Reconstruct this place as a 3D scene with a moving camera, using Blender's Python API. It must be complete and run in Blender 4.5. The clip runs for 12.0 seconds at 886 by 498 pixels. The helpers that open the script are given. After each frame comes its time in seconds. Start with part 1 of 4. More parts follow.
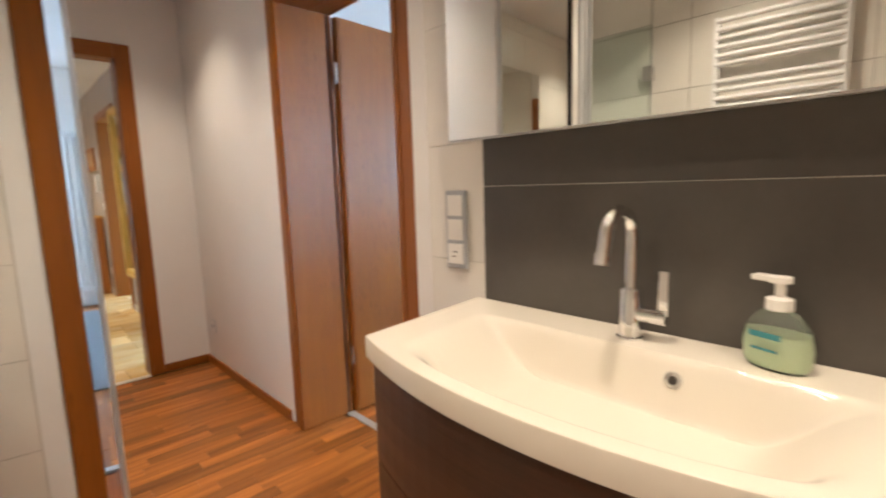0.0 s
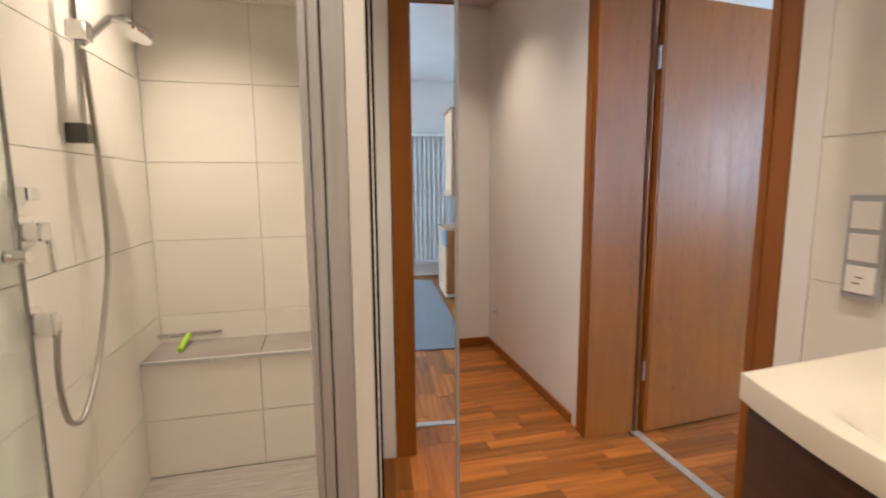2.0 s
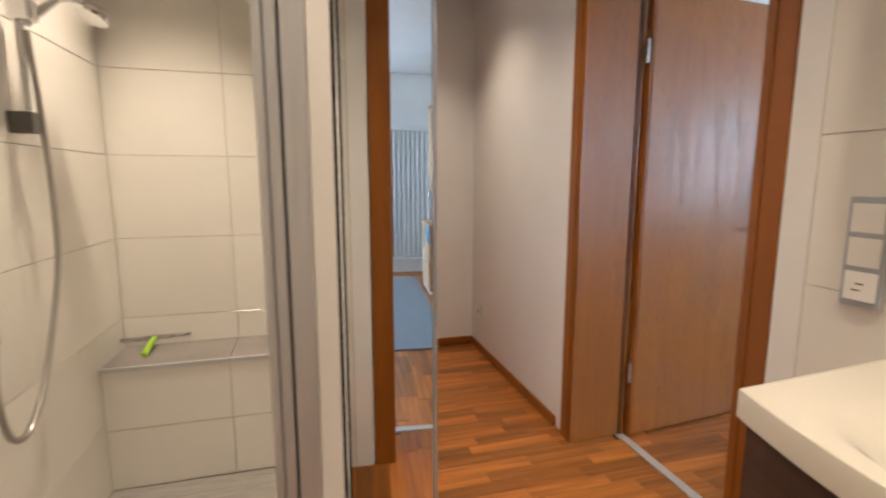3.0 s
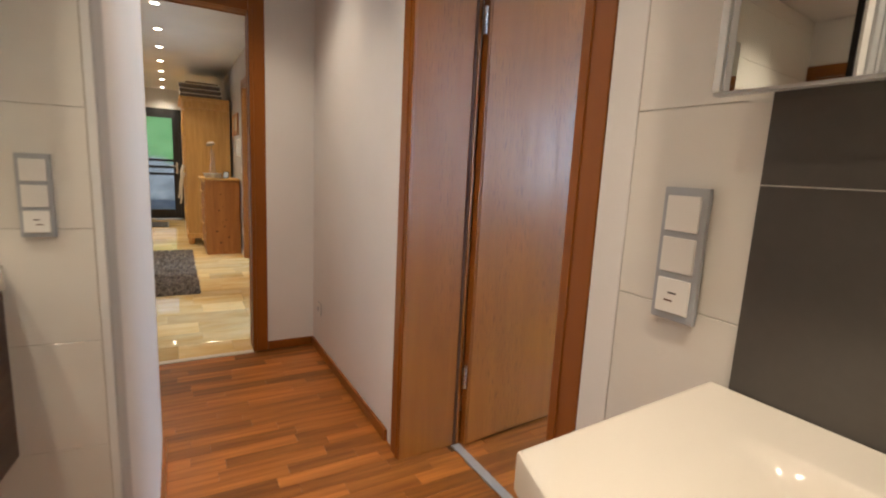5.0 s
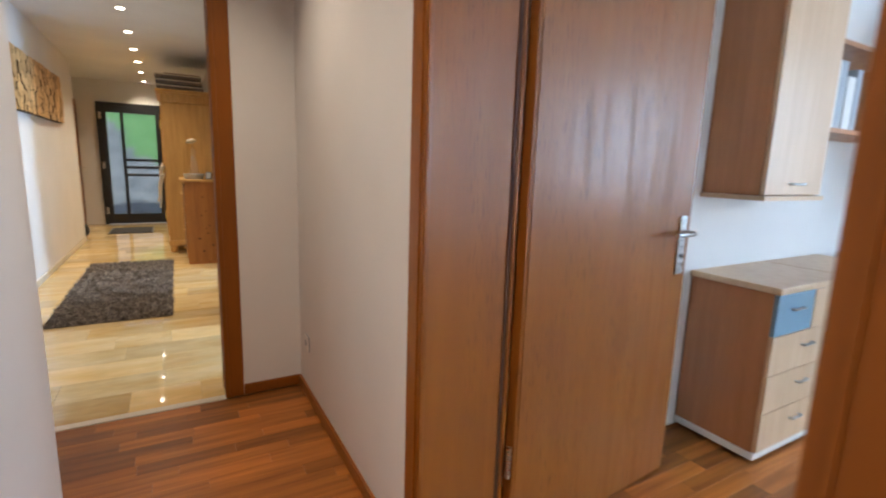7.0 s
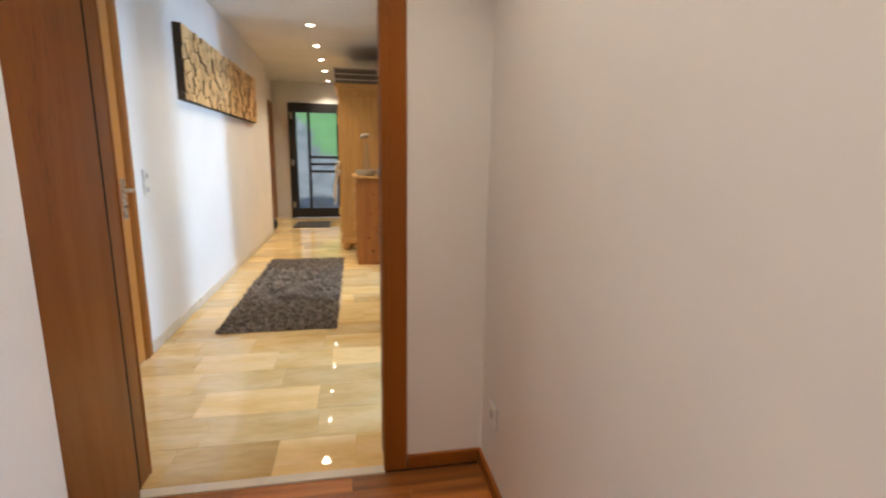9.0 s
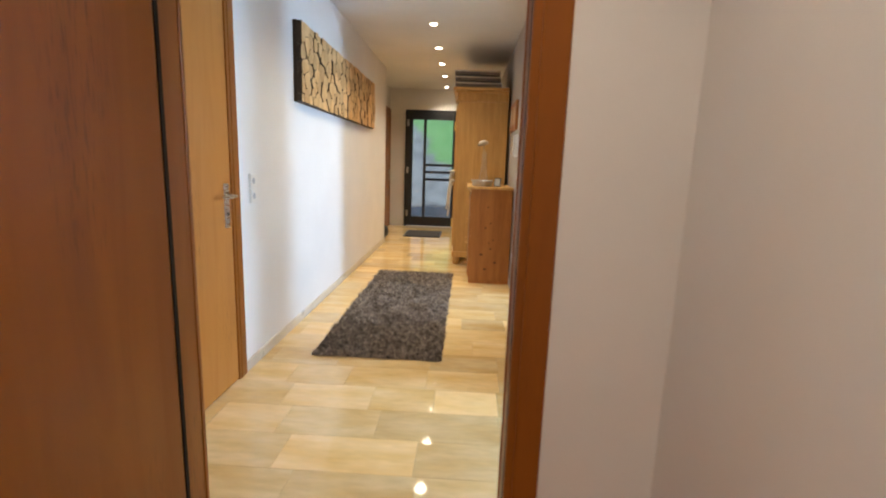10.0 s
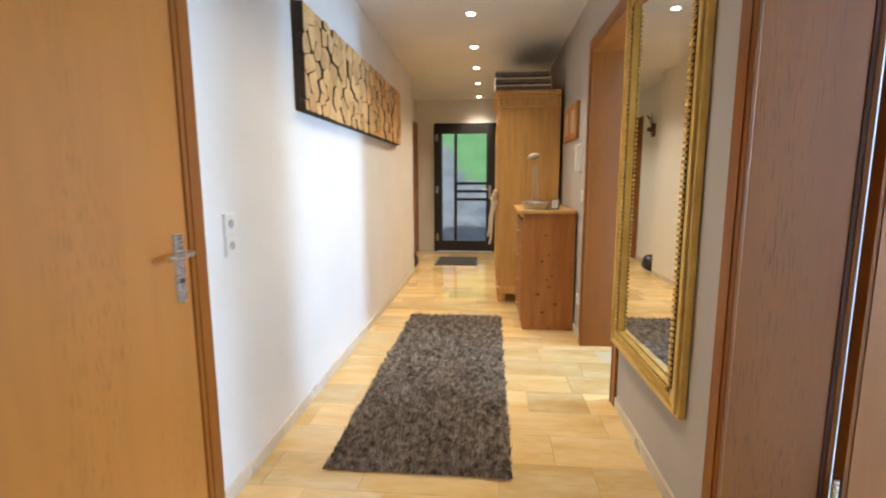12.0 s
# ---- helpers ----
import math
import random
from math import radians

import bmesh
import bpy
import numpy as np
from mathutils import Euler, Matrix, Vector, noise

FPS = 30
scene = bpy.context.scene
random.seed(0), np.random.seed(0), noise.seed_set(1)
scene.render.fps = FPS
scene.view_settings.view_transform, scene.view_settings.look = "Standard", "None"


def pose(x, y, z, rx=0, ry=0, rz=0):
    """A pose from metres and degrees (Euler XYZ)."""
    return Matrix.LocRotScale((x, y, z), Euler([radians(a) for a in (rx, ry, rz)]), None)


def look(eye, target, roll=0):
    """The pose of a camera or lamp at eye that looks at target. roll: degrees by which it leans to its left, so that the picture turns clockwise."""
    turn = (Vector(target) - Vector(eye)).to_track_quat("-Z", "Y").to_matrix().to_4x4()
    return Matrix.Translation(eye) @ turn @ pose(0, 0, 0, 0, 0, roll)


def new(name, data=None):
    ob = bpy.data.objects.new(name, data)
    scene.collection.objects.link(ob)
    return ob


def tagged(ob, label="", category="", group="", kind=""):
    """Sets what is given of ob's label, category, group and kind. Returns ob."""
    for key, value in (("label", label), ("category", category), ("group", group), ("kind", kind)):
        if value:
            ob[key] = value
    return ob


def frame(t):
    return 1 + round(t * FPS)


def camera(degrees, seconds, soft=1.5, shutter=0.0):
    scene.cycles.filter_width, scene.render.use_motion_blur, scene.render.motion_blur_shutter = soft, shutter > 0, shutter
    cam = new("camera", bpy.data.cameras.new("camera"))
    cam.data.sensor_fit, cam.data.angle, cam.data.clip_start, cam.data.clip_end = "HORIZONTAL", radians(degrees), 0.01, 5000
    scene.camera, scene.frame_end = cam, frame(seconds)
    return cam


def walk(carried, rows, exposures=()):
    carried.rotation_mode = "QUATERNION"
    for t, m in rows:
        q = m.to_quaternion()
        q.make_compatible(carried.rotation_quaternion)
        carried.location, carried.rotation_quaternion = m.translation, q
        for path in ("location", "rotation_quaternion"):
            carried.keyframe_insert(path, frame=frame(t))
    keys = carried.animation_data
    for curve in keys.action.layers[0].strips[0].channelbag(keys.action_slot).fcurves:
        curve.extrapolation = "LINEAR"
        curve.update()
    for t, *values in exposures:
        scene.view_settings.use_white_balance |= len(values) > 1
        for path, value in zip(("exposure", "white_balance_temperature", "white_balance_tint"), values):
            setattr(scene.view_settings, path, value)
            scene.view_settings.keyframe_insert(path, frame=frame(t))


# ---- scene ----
cam = camera(86.1, 12.0, soft=2.0, shutter=0.5)
PATH = [
    (0, (0.4, 0.448, 1.225), (1.762, 1.888, 0.96), -1.8),
    (0.5, (0.378, 0.51, 1.227), (1.516, 2.135, 0.976), -1.3),
    (1, (0.336, 0.555, 1.23), (1.271, 2.302, 0.96), -0.7),
    (1.5, (0.288, 0.626, 1.228), (0.975, 2.483, 0.947), -0.2),
    (2, (0.251, 0.665, 1.237), (0.721, 2.591, 0.97), -0.4),
    (2.5, (0.244, 0.703, 1.236), (0.625, 2.649, 0.972), 0.0),
    (3, (0.292, 0.746, 1.244), (0.82, 2.653, 0.955), 0.0),
    (3.5, (0.345, 0.787, 1.249), (1.122, 2.608, 0.965), 0.6),
    (5.5, (0.75, 1.057, 1.203), (1.742, 2.762, 0.871), 3.2),
    (6, (0.815, 1.205, 1.194), (1.838, 2.893, 0.87), 3.3),
    (6.5, (0.858, 1.41, 1.193), (1.937, 3.063, 0.87), 1.9),
    (7, (0.892, 1.562, 1.213), (1.866, 3.275, 0.870), 1.8),
    (9, (0.975, 2.432, 1.199), (1.336, 4.362, 0.816), 0.8),
    (9.5, (0.978, 2.7, 1.206), (1.046, 4.664, 0.834), 1.0),
    (10, (0.932, 2.96, 1.195), (0.849, 4.926, 0.839), 2.0),
    (10.5, (0.865, 3.208, 1.205), (0.713, 5.173, 0.863), 0.1),
    (11, (0.836, 3.441, 1.202), (0.574, 5.397, 0.88), -0.4),
    (11.5, (0.802, 3.672, 1.22), (0.485, 5.622, 0.911), 0.2),
    (12, (0.726, 3.874, 1.227), (0.532, 5.843, 0.935), -0.2),
]
walk(cam, [(t, look(eye, target, roll)) for t, eye, target, roll in PATH], [(0.0, 0.5), (1.0, 0.55), (2.5, 0.28), (3.5, 0.26), (5.5, 0.18), (6.5, 0.1), (7.0, 0.15), (9.0, 0.35), (10.5, 0.3), (11.5, 0.5), (12.0, 0.45)])

# ---- world, daylight, lamps ----
world = bpy.data.worlds.new("world")
scene.world = world
world.use_nodes = True
wn = world.node_tree.nodes
sky = wn.new("ShaderNodeTexSky")
sky.sky_type, sky.sun_disc = "NISHITA", False
sky.sun_elevation, sky.sun_rotation = radians(50), radians(200)
wn["Background"].inputs["Strength"].default_value = 0.15
world.node_tree.links.new(sky.outputs["Color"], wn["Background"].inputs["Color"])
sun = new("sun", bpy.data.lights.new("sun", "SUN"))
sun.data.energy, sun.data.angle, sun.data.color = 3.0, radians(2), (1, 0.96, 0.9)
sun.matrix_world = pose(0, 0, 8, 40, 0, 20)

WARM = (1.0, 0.86, 0.645)
SOFT = (1.0, 0.835, 0.66)
DAY = (0.60, 0.79, 1.0)
SIDE_DAY = (0.46, 0.69, 1.0)
CEIL = 2.5


def area(name, m, w, h, power, color):
    ob = new(name, bpy.data.lights.new(name, "AREA"))
    ob.data.shape, ob.data.size, ob.data.size_y = "RECTANGLE", w, h
    ob.data.energy, ob.data.color = power, color
    ob.matrix_world = m
    return ob


def spot(x, y, power, cone, blend, color):
    ob = new("spot_lamp", bpy.data.lights.new("spot_lamp", "SPOT"))
    ob.data.energy, ob.data.color = power, color
    ob.data.spot_size, ob.data.spot_blend, ob.data.shadow_soft_size = radians(cone), blend, 0.05
    ob.matrix_world = pose(x, y, CEIL - 0.02)
    return ob


HALL_SPOTS = [(0.57, 5.93), (0.57, 6.87), (0.565, 7.79), (0.56, 8.74), (0.555, 9.62), (0.55, 10.53), (0.54, 11.56)]
VEST_SPOTS = [(0.97, 3.45), (0.95, 2.35)]
BATH_SPOTS = [(0.95, 0.85), (0.95, -0.35), (0.1, -0.5), (0.05, 1.15), (-0.22, 2.50)]
for p in HALL_SPOTS:
    spot(*p, 48, 122, 0.9, WARM)
for p in VEST_SPOTS:
    spot(*p, 46, 112, 1.0, SOFT)
for p in BATH_SPOTS:
    spot(*p, 92 if p[1] > 2 else 47, 88 if p[1] > 2 else 120, 0.8, SOFT)
area("office_daylight", pose(3.9, -1.42, 1.55, -90, 0, 0), 2.3, 1.25, 430, DAY)
area("office_daylight_east", pose(5.83, 0.15, 1.55, 90, 0, 90), 2.0, 1.25, 80, SIDE_DAY)
area("room_daylight", pose(4.4, 4.75, 1.5, 90, 0, 90), 0.7, 1.2, 125, SIDE_DAY)
area("kitchen_daylight", pose(4.4, 6.98, 1.4, 90, 0, 90), 0.6, 1.5, 125, SIDE_DAY)

# ---- materials ----


def material(name, color, rough=0.5, metal=0.0, second=None, scale=8.0, stretch=(1, 1, 1), bump=0.0, bump_scale=60.0,
             fine=0.0, vary=0.0, coat=0.0, spec=0.5, space="Object", detail=6.0, contrast=(0.35, 0.65), rough_vary=0.08):
    m = bpy.data.materials.new(name)
    m.use_nodes = True
    n, link = m.node_tree.nodes, m.node_tree.links.new
    b = n["Principled BSDF"]
    b.inputs["Metallic"].default_value = metal
    b.inputs["Coat Weight"].default_value = coat
    b.inputs["Coat Roughness"].default_value = 0.08
    b.inputs["Specular IOR Level"].default_value = spec
    tc = n.new("ShaderNodeTexCoord")
    mp = n.new("ShaderNodeMapping")
    mp.inputs["Scale"].default_value = stretch
    link(tc.outputs[space], mp.inputs["Vector"])
    oi = n.new("ShaderNodeObjectInfo")
    offs = n.new("ShaderNodeVectorMath")
    offs.operation = "MULTIPLY_ADD"
    comb = n.new("ShaderNodeCombineXYZ")
    for k in "XYZ":
        link(oi.outputs["Random"], comb.inputs[k])
    offs.inputs[1].default_value = (37, 53, 71)
    link(comb.outputs[0], offs.inputs[0])
    link(mp.outputs[0], offs.inputs[2])
    vec = offs.outputs[0]
    n1 = n.new("ShaderNodeTexNoise")
    n1.inputs["Scale"].default_value, n1.inputs["Detail"].default_value = scale, detail
    link(vec, n1.inputs["Vector"])
    ramp = n.new("ShaderNodeMapRange")
    ramp.inputs["From Min"].default_value, ramp.inputs["From Max"].default_value = contrast
    link(n1.outputs["Fac"], ramp.inputs["Value"])
    mix = n.new("ShaderNodeMix")
    mix.data_type = "RGBA"
    mix.inputs["A"].default_value = (*color, 1)
    mix.inputs["B"].default_value = (*(second or [c * 0.93 for c in color]), 1)
    link(ramp.outputs[0], mix.inputs["Factor"])
    out = mix.outputs["Result"]
    n2 = n.new("ShaderNodeTexNoise")
    n2.inputs["Scale"].default_value, n2.inputs["Detail"].default_value = bump_scale, 4
    link(vec, n2.inputs["Vector"])
    if fine or vary:
        val = n.new("ShaderNodeMath")
        val.operation = "MULTIPLY_ADD"
        val.inputs[1].default_value, val.inputs[2].default_value = 2 * fine, 1 - fine
        link(n2.outputs["Fac"], val.inputs[0])
        v2 = n.new("ShaderNodeMath")
        v2.operation = "MULTIPLY_ADD"
        v2.inputs[1].default_value, v2.inputs[2].default_value = 2 * vary, -vary
        link(oi.outputs["Random"], v2.inputs[0])
        ad = n.new("ShaderNodeMath")
        link(val.outputs[0], ad.inputs[0])
        link(v2.outputs[0], ad.inputs[1])
        hsv = n.new("ShaderNodeHueSaturation")
        link(ad.outputs[0], hsv.inputs["Value"])
        link(out, hsv.inputs["Color"])
        out = hsv.outputs["Color"]
    link(out, b.inputs["Base Color"])
    rr = n.new("ShaderNodeMapRange")
    rr.inputs["To Min"].default_value, rr.inputs["To Max"].default_value = max(0.02, rough - rough_vary), min(1, rough + rough_vary)
    link(n1.outputs["Fac"], rr.inputs["Value"])
    link(rr.outputs[0], b.inputs["Roughness"])
    if bump:
        bp = n.new("ShaderNodeBump")
        bp.inputs["Strength"].default_value, bp.inputs["Distance"].default_value = 1.0, bump
        link(n2.outputs["Fac"], bp.inputs["Height"])
        link(bp.outputs[0], b.inputs["Normal"])
    return m


def plain(name, color, rough=0.4, metal=0.0, emit=0.0, glass=0.0, ior=1.45):
    m = bpy.data.materials.new(name)
    m.use_nodes = True
    b = m.node_tree.nodes["Principled BSDF"]
    b.inputs["Base Color"].default_value = (*color, 1)
    b.inputs["Roughness"].default_value = rough
    b.inputs["Metallic"].default_value = metal
    b.inputs["Transmission Weight"].default_value = glass
    b.inputs["IOR"].default_value = ior
    if emit:
        b.inputs["Emission Color"].default_value = (*color, 1)
        b.inputs["Emission Strength"].default_value = emit
    return m


M = {}
M["plaster"] = material("white_plaster", (0.80, 0.785, 0.765), 0.8, second=(0.765, 0.75, 0.73), scale=2.0, bump=0.0003, bump_scale=220, fine=0.02)
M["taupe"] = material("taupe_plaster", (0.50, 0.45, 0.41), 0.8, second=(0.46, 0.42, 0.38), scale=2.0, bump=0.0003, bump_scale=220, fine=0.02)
M["ceiling"] = material("ceiling_paint", (0.78, 0.77, 0.75), 0.85, scale=1.5, bump=0.0006, bump_scale=90)


def veneer(name, along, light, dark, spec=0.42):
    """Stained oak veneer: soft bands, flame figure and short dark pores along one axis."""
    m = bpy.data.materials.new(name)
    m.use_nodes = True
    n, link = m.node_tree.nodes, m.node_tree.links.new
    b = n["Principled BSDF"]
    tc, oi = n.new("ShaderNodeTexCoord"), n.new("ShaderNodeObjectInfo")
    shift = n.new("ShaderNodeVectorMath")
    shift.operation = "ADD"
    comb = n.new("ShaderNodeMath")
    comb.operation = "MULTIPLY"
    comb.inputs[1].default_value = 31.0
    link(oi.outputs["Random"], comb.inputs[0])
    link(tc.outputs["Object"], shift.inputs[0])
    link(comb.outputs[0], shift.inputs[1])

    def layer(across, lengthwise, detail, lo, hi, distort=0.0):
        mp = n.new("ShaderNodeMapping")
        mp.inputs["Scale"].default_value = [lengthwise if k == along else across for k in "xyz"]
        link(shift.outputs[0], mp.inputs["Vector"])
        t = n.new("ShaderNodeTexNoise")
        t.inputs["Scale"].default_value, t.inputs["Detail"].default_value = 1.0, detail
        t.inputs["Distortion"].default_value = distort
        link(mp.outputs[0], t.inputs["Vector"])
        r = n.new("ShaderNodeMapRange")
        r.inputs["From Min"].default_value, r.inputs["From Max"].default_value = lo, hi
        link(t.outputs["Fac"], r.inputs["Value"])
        return r.outputs[0]

    bands = layer(9, 0.7, 3, 0.3, 0.7)
    flame = layer(14, 1.6, 4, 0.42, 0.66, 1.0)
    pores = layer(170, 16, 2, 0.53, 0.70)
    patch = layer(5, 1.2, 1, 0.48, 0.62)
    mask = n.new("ShaderNodeMath")
    mask.operation = "MULTIPLY"
    link(pores, mask.inputs[0])
    link(patch, mask.inputs[1])
    col = None
    for fac, shade, amount in ((bands, 1.0, 0.5), (flame, 0.85, 0.28), (mask.outputs[0], 0.5, 0.6)):
        mix = n.new("ShaderNodeMix")
        mix.data_type = "RGBA"
        k = n.new("ShaderNodeMath")
        k.operation = "MULTIPLY"
        k.inputs[1].default_value = amount
        link(fac, k.inputs[0])
        link(k.outputs[0], mix.inputs["Factor"])
        if col is None:
            mix.inputs["A"].default_value = (*light, 1)
        else:
            link(col, mix.inputs["A"])
        mix.inputs["B"].default_value = (*[c * shade for c in dark], 1)
        col = mix.outputs["Result"]
    link(col, b.inputs["Base Color"])
    rr = n.new("ShaderNodeMapRange")
    rr.inputs["To Min"].default_value, rr.inputs["To Max"].default_value = 0.30, 0.44
    link(flame, rr.inputs["Value"])
    link(rr.outputs[0], b.inputs["Roughness"])
    b.inputs["Specular IOR Level"].default_value = spec
    bp = n.new("ShaderNodeBump")
    bp.invert = True
    bp.inputs["Strength"].default_value, bp.inputs["Distance"].default_value = 0.5, 0.0003
    link(mask.outputs[0], bp.inputs["Height"])
    link(bp.outputs[0], b.inputs["Normal"])
    return m


OAK, OAK_DARK = (0.295, 0.093, 0.0108), (0.212, 0.062, 0.007)
M["veneer"] = veneer("brown_veneer", "z", OAK, OAK_DARK)
M["veneer_flat"] = veneer("brown_veneer_across", "x", OAK, OAK_DARK)
M["veneer_flat_y"] = veneer("brown_veneer_along", "y", OAK, OAK_DARK)
# the same brown veneer, with the daylight on door 5 mixed into its colour
M["veneer_daylit"] = veneer("daylit_brown_veneer", "z", (0.45, 0.175, 0.036), (0.40, 0.150, 0.029))
M["seal"] = plain("grey_rubber_seal", (0.012, 0.009, 0.007), 0.9)
M["steel"] = material("brushed_steel", (0.62, 0.61, 0.59), 0.28, 1.0, scale=30, stretch=(1, 1, 8), fine=0.05)
M["chrome"] = plain("chrome", (0.82, 0.83, 0.84), 0.06, 1.0)
M["alu"] = material("anodised_aluminium", (0.60, 0.61, 0.62), 0.34, 0.45, scale=12, stretch=(6, 6, 0.3), fine=0.04)
M["mirror"] = plain("mirror_silver", (0.90, 0.93, 0.92), 0.015, 1.0)
M["glass"] = plain("shower_glass", (0.90, 0.97, 0.94), 0.0, glass=1.0)
M["pane"] = plain("door_pane", (0.92, 0.97, 0.95), 0.12, glass=1.0)
M["clear_glass"] = plain("clear_glass", (0.96, 0.98, 0.97), 0.02, glass=1.0)
M["grout"] = material("pale_grout", (0.60, 0.57, 0.51), 0.9, scale=30, bump=0.0005, bump_scale=200)
M["tile"] = material("cream_wall_tile", (0.78, 0.75, 0.69), 0.16, second=(0.75, 0.72, 0.66), scale=1.6, stretch=(1, 1, 3), bump=0.00025, bump_scale=40, vary=0.02, rough_vary=0.05)
M["dark_tile"] = material("anthracite_tile", (0.062, 0.054, 0.047), 0.45, second=(0.085, 0.075, 0.066), scale=3.0, bump=0.0004, bump_scale=60, fine=0.08, vary=0.04)
M["grey_tile"] = material("grey_brown_tile", (0.30, 0.27, 0.25), 0.45, second=(0.24, 0.215, 0.20), scale=4, fine=0.08, bump=0.0004)
M["shower_floor"] = material("grey_streaked_tile", (0.40, 0.37, 0.34), 0.45, second=(0.27, 0.245, 0.225), scale=6, stretch=(1.2, 14, 1), fine=0.15, bump=0.0005, contrast=(0.3, 0.7))
M["parquet"] = material("reddish_parquet", (0.46, 0.160, 0.030), 0.36, second=(0.20, 0.060, 0.011), spec=0.35, scale=3, stretch=(0.8, 12, 3), fine=0.30, vary=0.42, bump=0.0002, bump_scale=24, coat=0.06, contrast=(0.25, 0.75))
M["parquet_base"] = plain("dark_floor_joint", (0.06, 0.022, 0.01), 0.7)
M["marble"] = material("yellow_limestone", (0.66, 0.43, 0.16), 0.04, second=(0.78, 0.60, 0.33), scale=2.6, stretch=(0.8, 2.6, 1), fine=0.16, vary=0.20, bump=0.00002, bump_scale=16, contrast=(0.3, 0.7), rough_vary=0.012)
M["marble_joint"] = material("limestone_joint", (0.52, 0.40, 0.23), 0.7, scale=20)
M["marble_pale"] = material("pale_limestone", (0.66, 0.60, 0.50), 0.3, second=(0.60, 0.53, 0.43), scale=5, fine=0.1)
M["ceramic"] = material("white_cast_mineral", (0.74, 0.69, 0.60), 0.14, second=(0.72, 0.67, 0.58), scale=2, rough_vary=0.03)
M["walnut"] = material("dark_walnut", (0.075, 0.036, 0.022), 0.38, second=(0.035, 0.017, 0.011), scale=3, stretch=(0.6, 0.6, 12), fine=0.3, bump=0.0003, bump_scale=30, contrast=(0.25, 0.75))
M["white_plastic"] = material("white_plastic", (0.82, 0.80, 0.76), 0.35, scale=4)
M["grey_plastic"] = material("silver_grey_plastic", (0.42, 0.44, 0.47), 0.35, scale=4)
M["black"] = material("black_aluminium", (0.018, 0.018, 0.020), 0.35, scale=8, fine=0.1)
M["pine"] = material("waxed_pine", (0.66, 0.385, 0.125), 0.42, second=(0.50, 0.265, 0.075), scale=3, stretch=(8, 8, 0.6), fine=0.16, vary=0.06, bump=0.0005, bump_scale=26, contrast=(0.25, 0.75))
M["pine_dark"] = material("aged_pine", (0.42, 0.16, 0.036), 0.4, second=(0.27, 0.092, 0.02), scale=3, stretch=(8, 8, 0.7), fine=0.22, vary=0.06, bump=0.0005, bump_scale=26, contrast=(0.25, 0.75))
M["knot"] = plain("wood_knot", (0.11, 0.04, 0.014), 0.5)
M["gold"] = material("gold_leaf_frame", (0.82, 0.60, 0.20), 0.36, 0.4, second=(0.70, 0.48, 0.13), scale=9, fine=0.12, bump=0.0006, bump_scale=80)
M["gold_dark"] = material("dark_gold", (0.10, 0.06, 0.02), 0.5, 0.4, scale=12, fine=0.2)
M["shag"] = material("brown_grey_shag", (0.42, 0.345, 0.28), 0.9, second=(0.07, 0.052, 0.042), scale=26, fine=0.3, contrast=(0.36, 0.66), spec=0.2)
M["mat"] = material("dark_doormat", (0.06, 0.055, 0.055), 0.95, scale=40, fine=0.3, bump=0.002, bump_scale=300)
M["slice"] = material("cut_log_face", (0.68, 0.43, 0.19), 0.6, second=(0.50, 0.28, 0.10), scale=7, fine=0.18, vary=0.18, bump=0.0006, bump_scale=70)
M["bark"] = material("dark_bark", (0.055, 0.035, 0.022), 0.9, scale=30, fine=0.4, bump=0.002, bump_scale=90)
M["beech"] = material("beech_furniture", (0.46, 0.19, 0.07), 0.35, second=(0.38, 0.15, 0.052), scale=3, stretch=(8, 8, 0.6), fine=0.12, bump=0.0003, bump_scale=30)
M["beech_light"] = material("pale_beech_front", (0.66, 0.44, 0.27), 0.35, second=(0.61, 0.39, 0.23), scale=3, stretch=(8, 8, 0.6), fine=0.1)
M["blue"] = material("dull_blue_front", (0.20, 0.33, 0.42), 0.4, scale=4)
M["office_rug"] = material("blue_grey_carpet", (0.20, 0.22, 0.25), 0.95, scale=60, fine=0.2, bump=0.001, bump_scale=300)
M["radiator"] = material("white_radiator_paint", (0.80, 0.80, 0.79), 0.3, scale=3)
M["wool"] = material("striped_wool", (0.17, 0.14, 0.11), 0.95, second=(0.12, 0.095, 0.075), scale=20, fine=0.3, bump=0.001, bump_scale=200)
M["wool_pale"] = material("pale_wool", (0.52, 0.46, 0.37), 0.95, scale=20, fine=0.2, bump=0.001, bump_scale=200)
M["box_brown"] = material("brown_card", (0.16, 0.10, 0.06), 0.8, scale=10)
M["steel_dull"] = plain("dull_steel", (0.16, 0.13, 0.11), 0.5, metal=0.8)
M["steel_dark"] = plain("dark_grey_bracket", (0.10, 0.095, 0.09), 0.45)
M["bottle"] = plain("clear_plastic", (0.90, 0.97, 0.88), 0.05, glass=0.92, ior=1.2)
M["seal_brown"] = plain("brown_rubber_seal", (0.075, 0.026, 0.010), 0.7)
M["soap"] = plain("green_soap", (0.72, 0.83, 0.60), 0.25)
M["lime"] = plain("lime_plastic", (0.35, 0.62, 0.04), 0.35)
M["hose"] = material("metal_hose", (0.45, 0.43, 0.40), 0.3, 0.9, scale=4)
M["teal"] = plain("teal_ink", (0.05, 0.25, 0.28), 0.5)
M["ink"] = plain("dark_ink", (0.05, 0.04, 0.035), 0.6)
M["lens"] = plain("lit_lamp_lens", (1.0, 0.88, 0.70), 0.4, emit=28)
M["tin"] = material("galvanised_tin", (0.50, 0.51, 0.52), 0.35, 0.9, scale=14, fine=0.1)
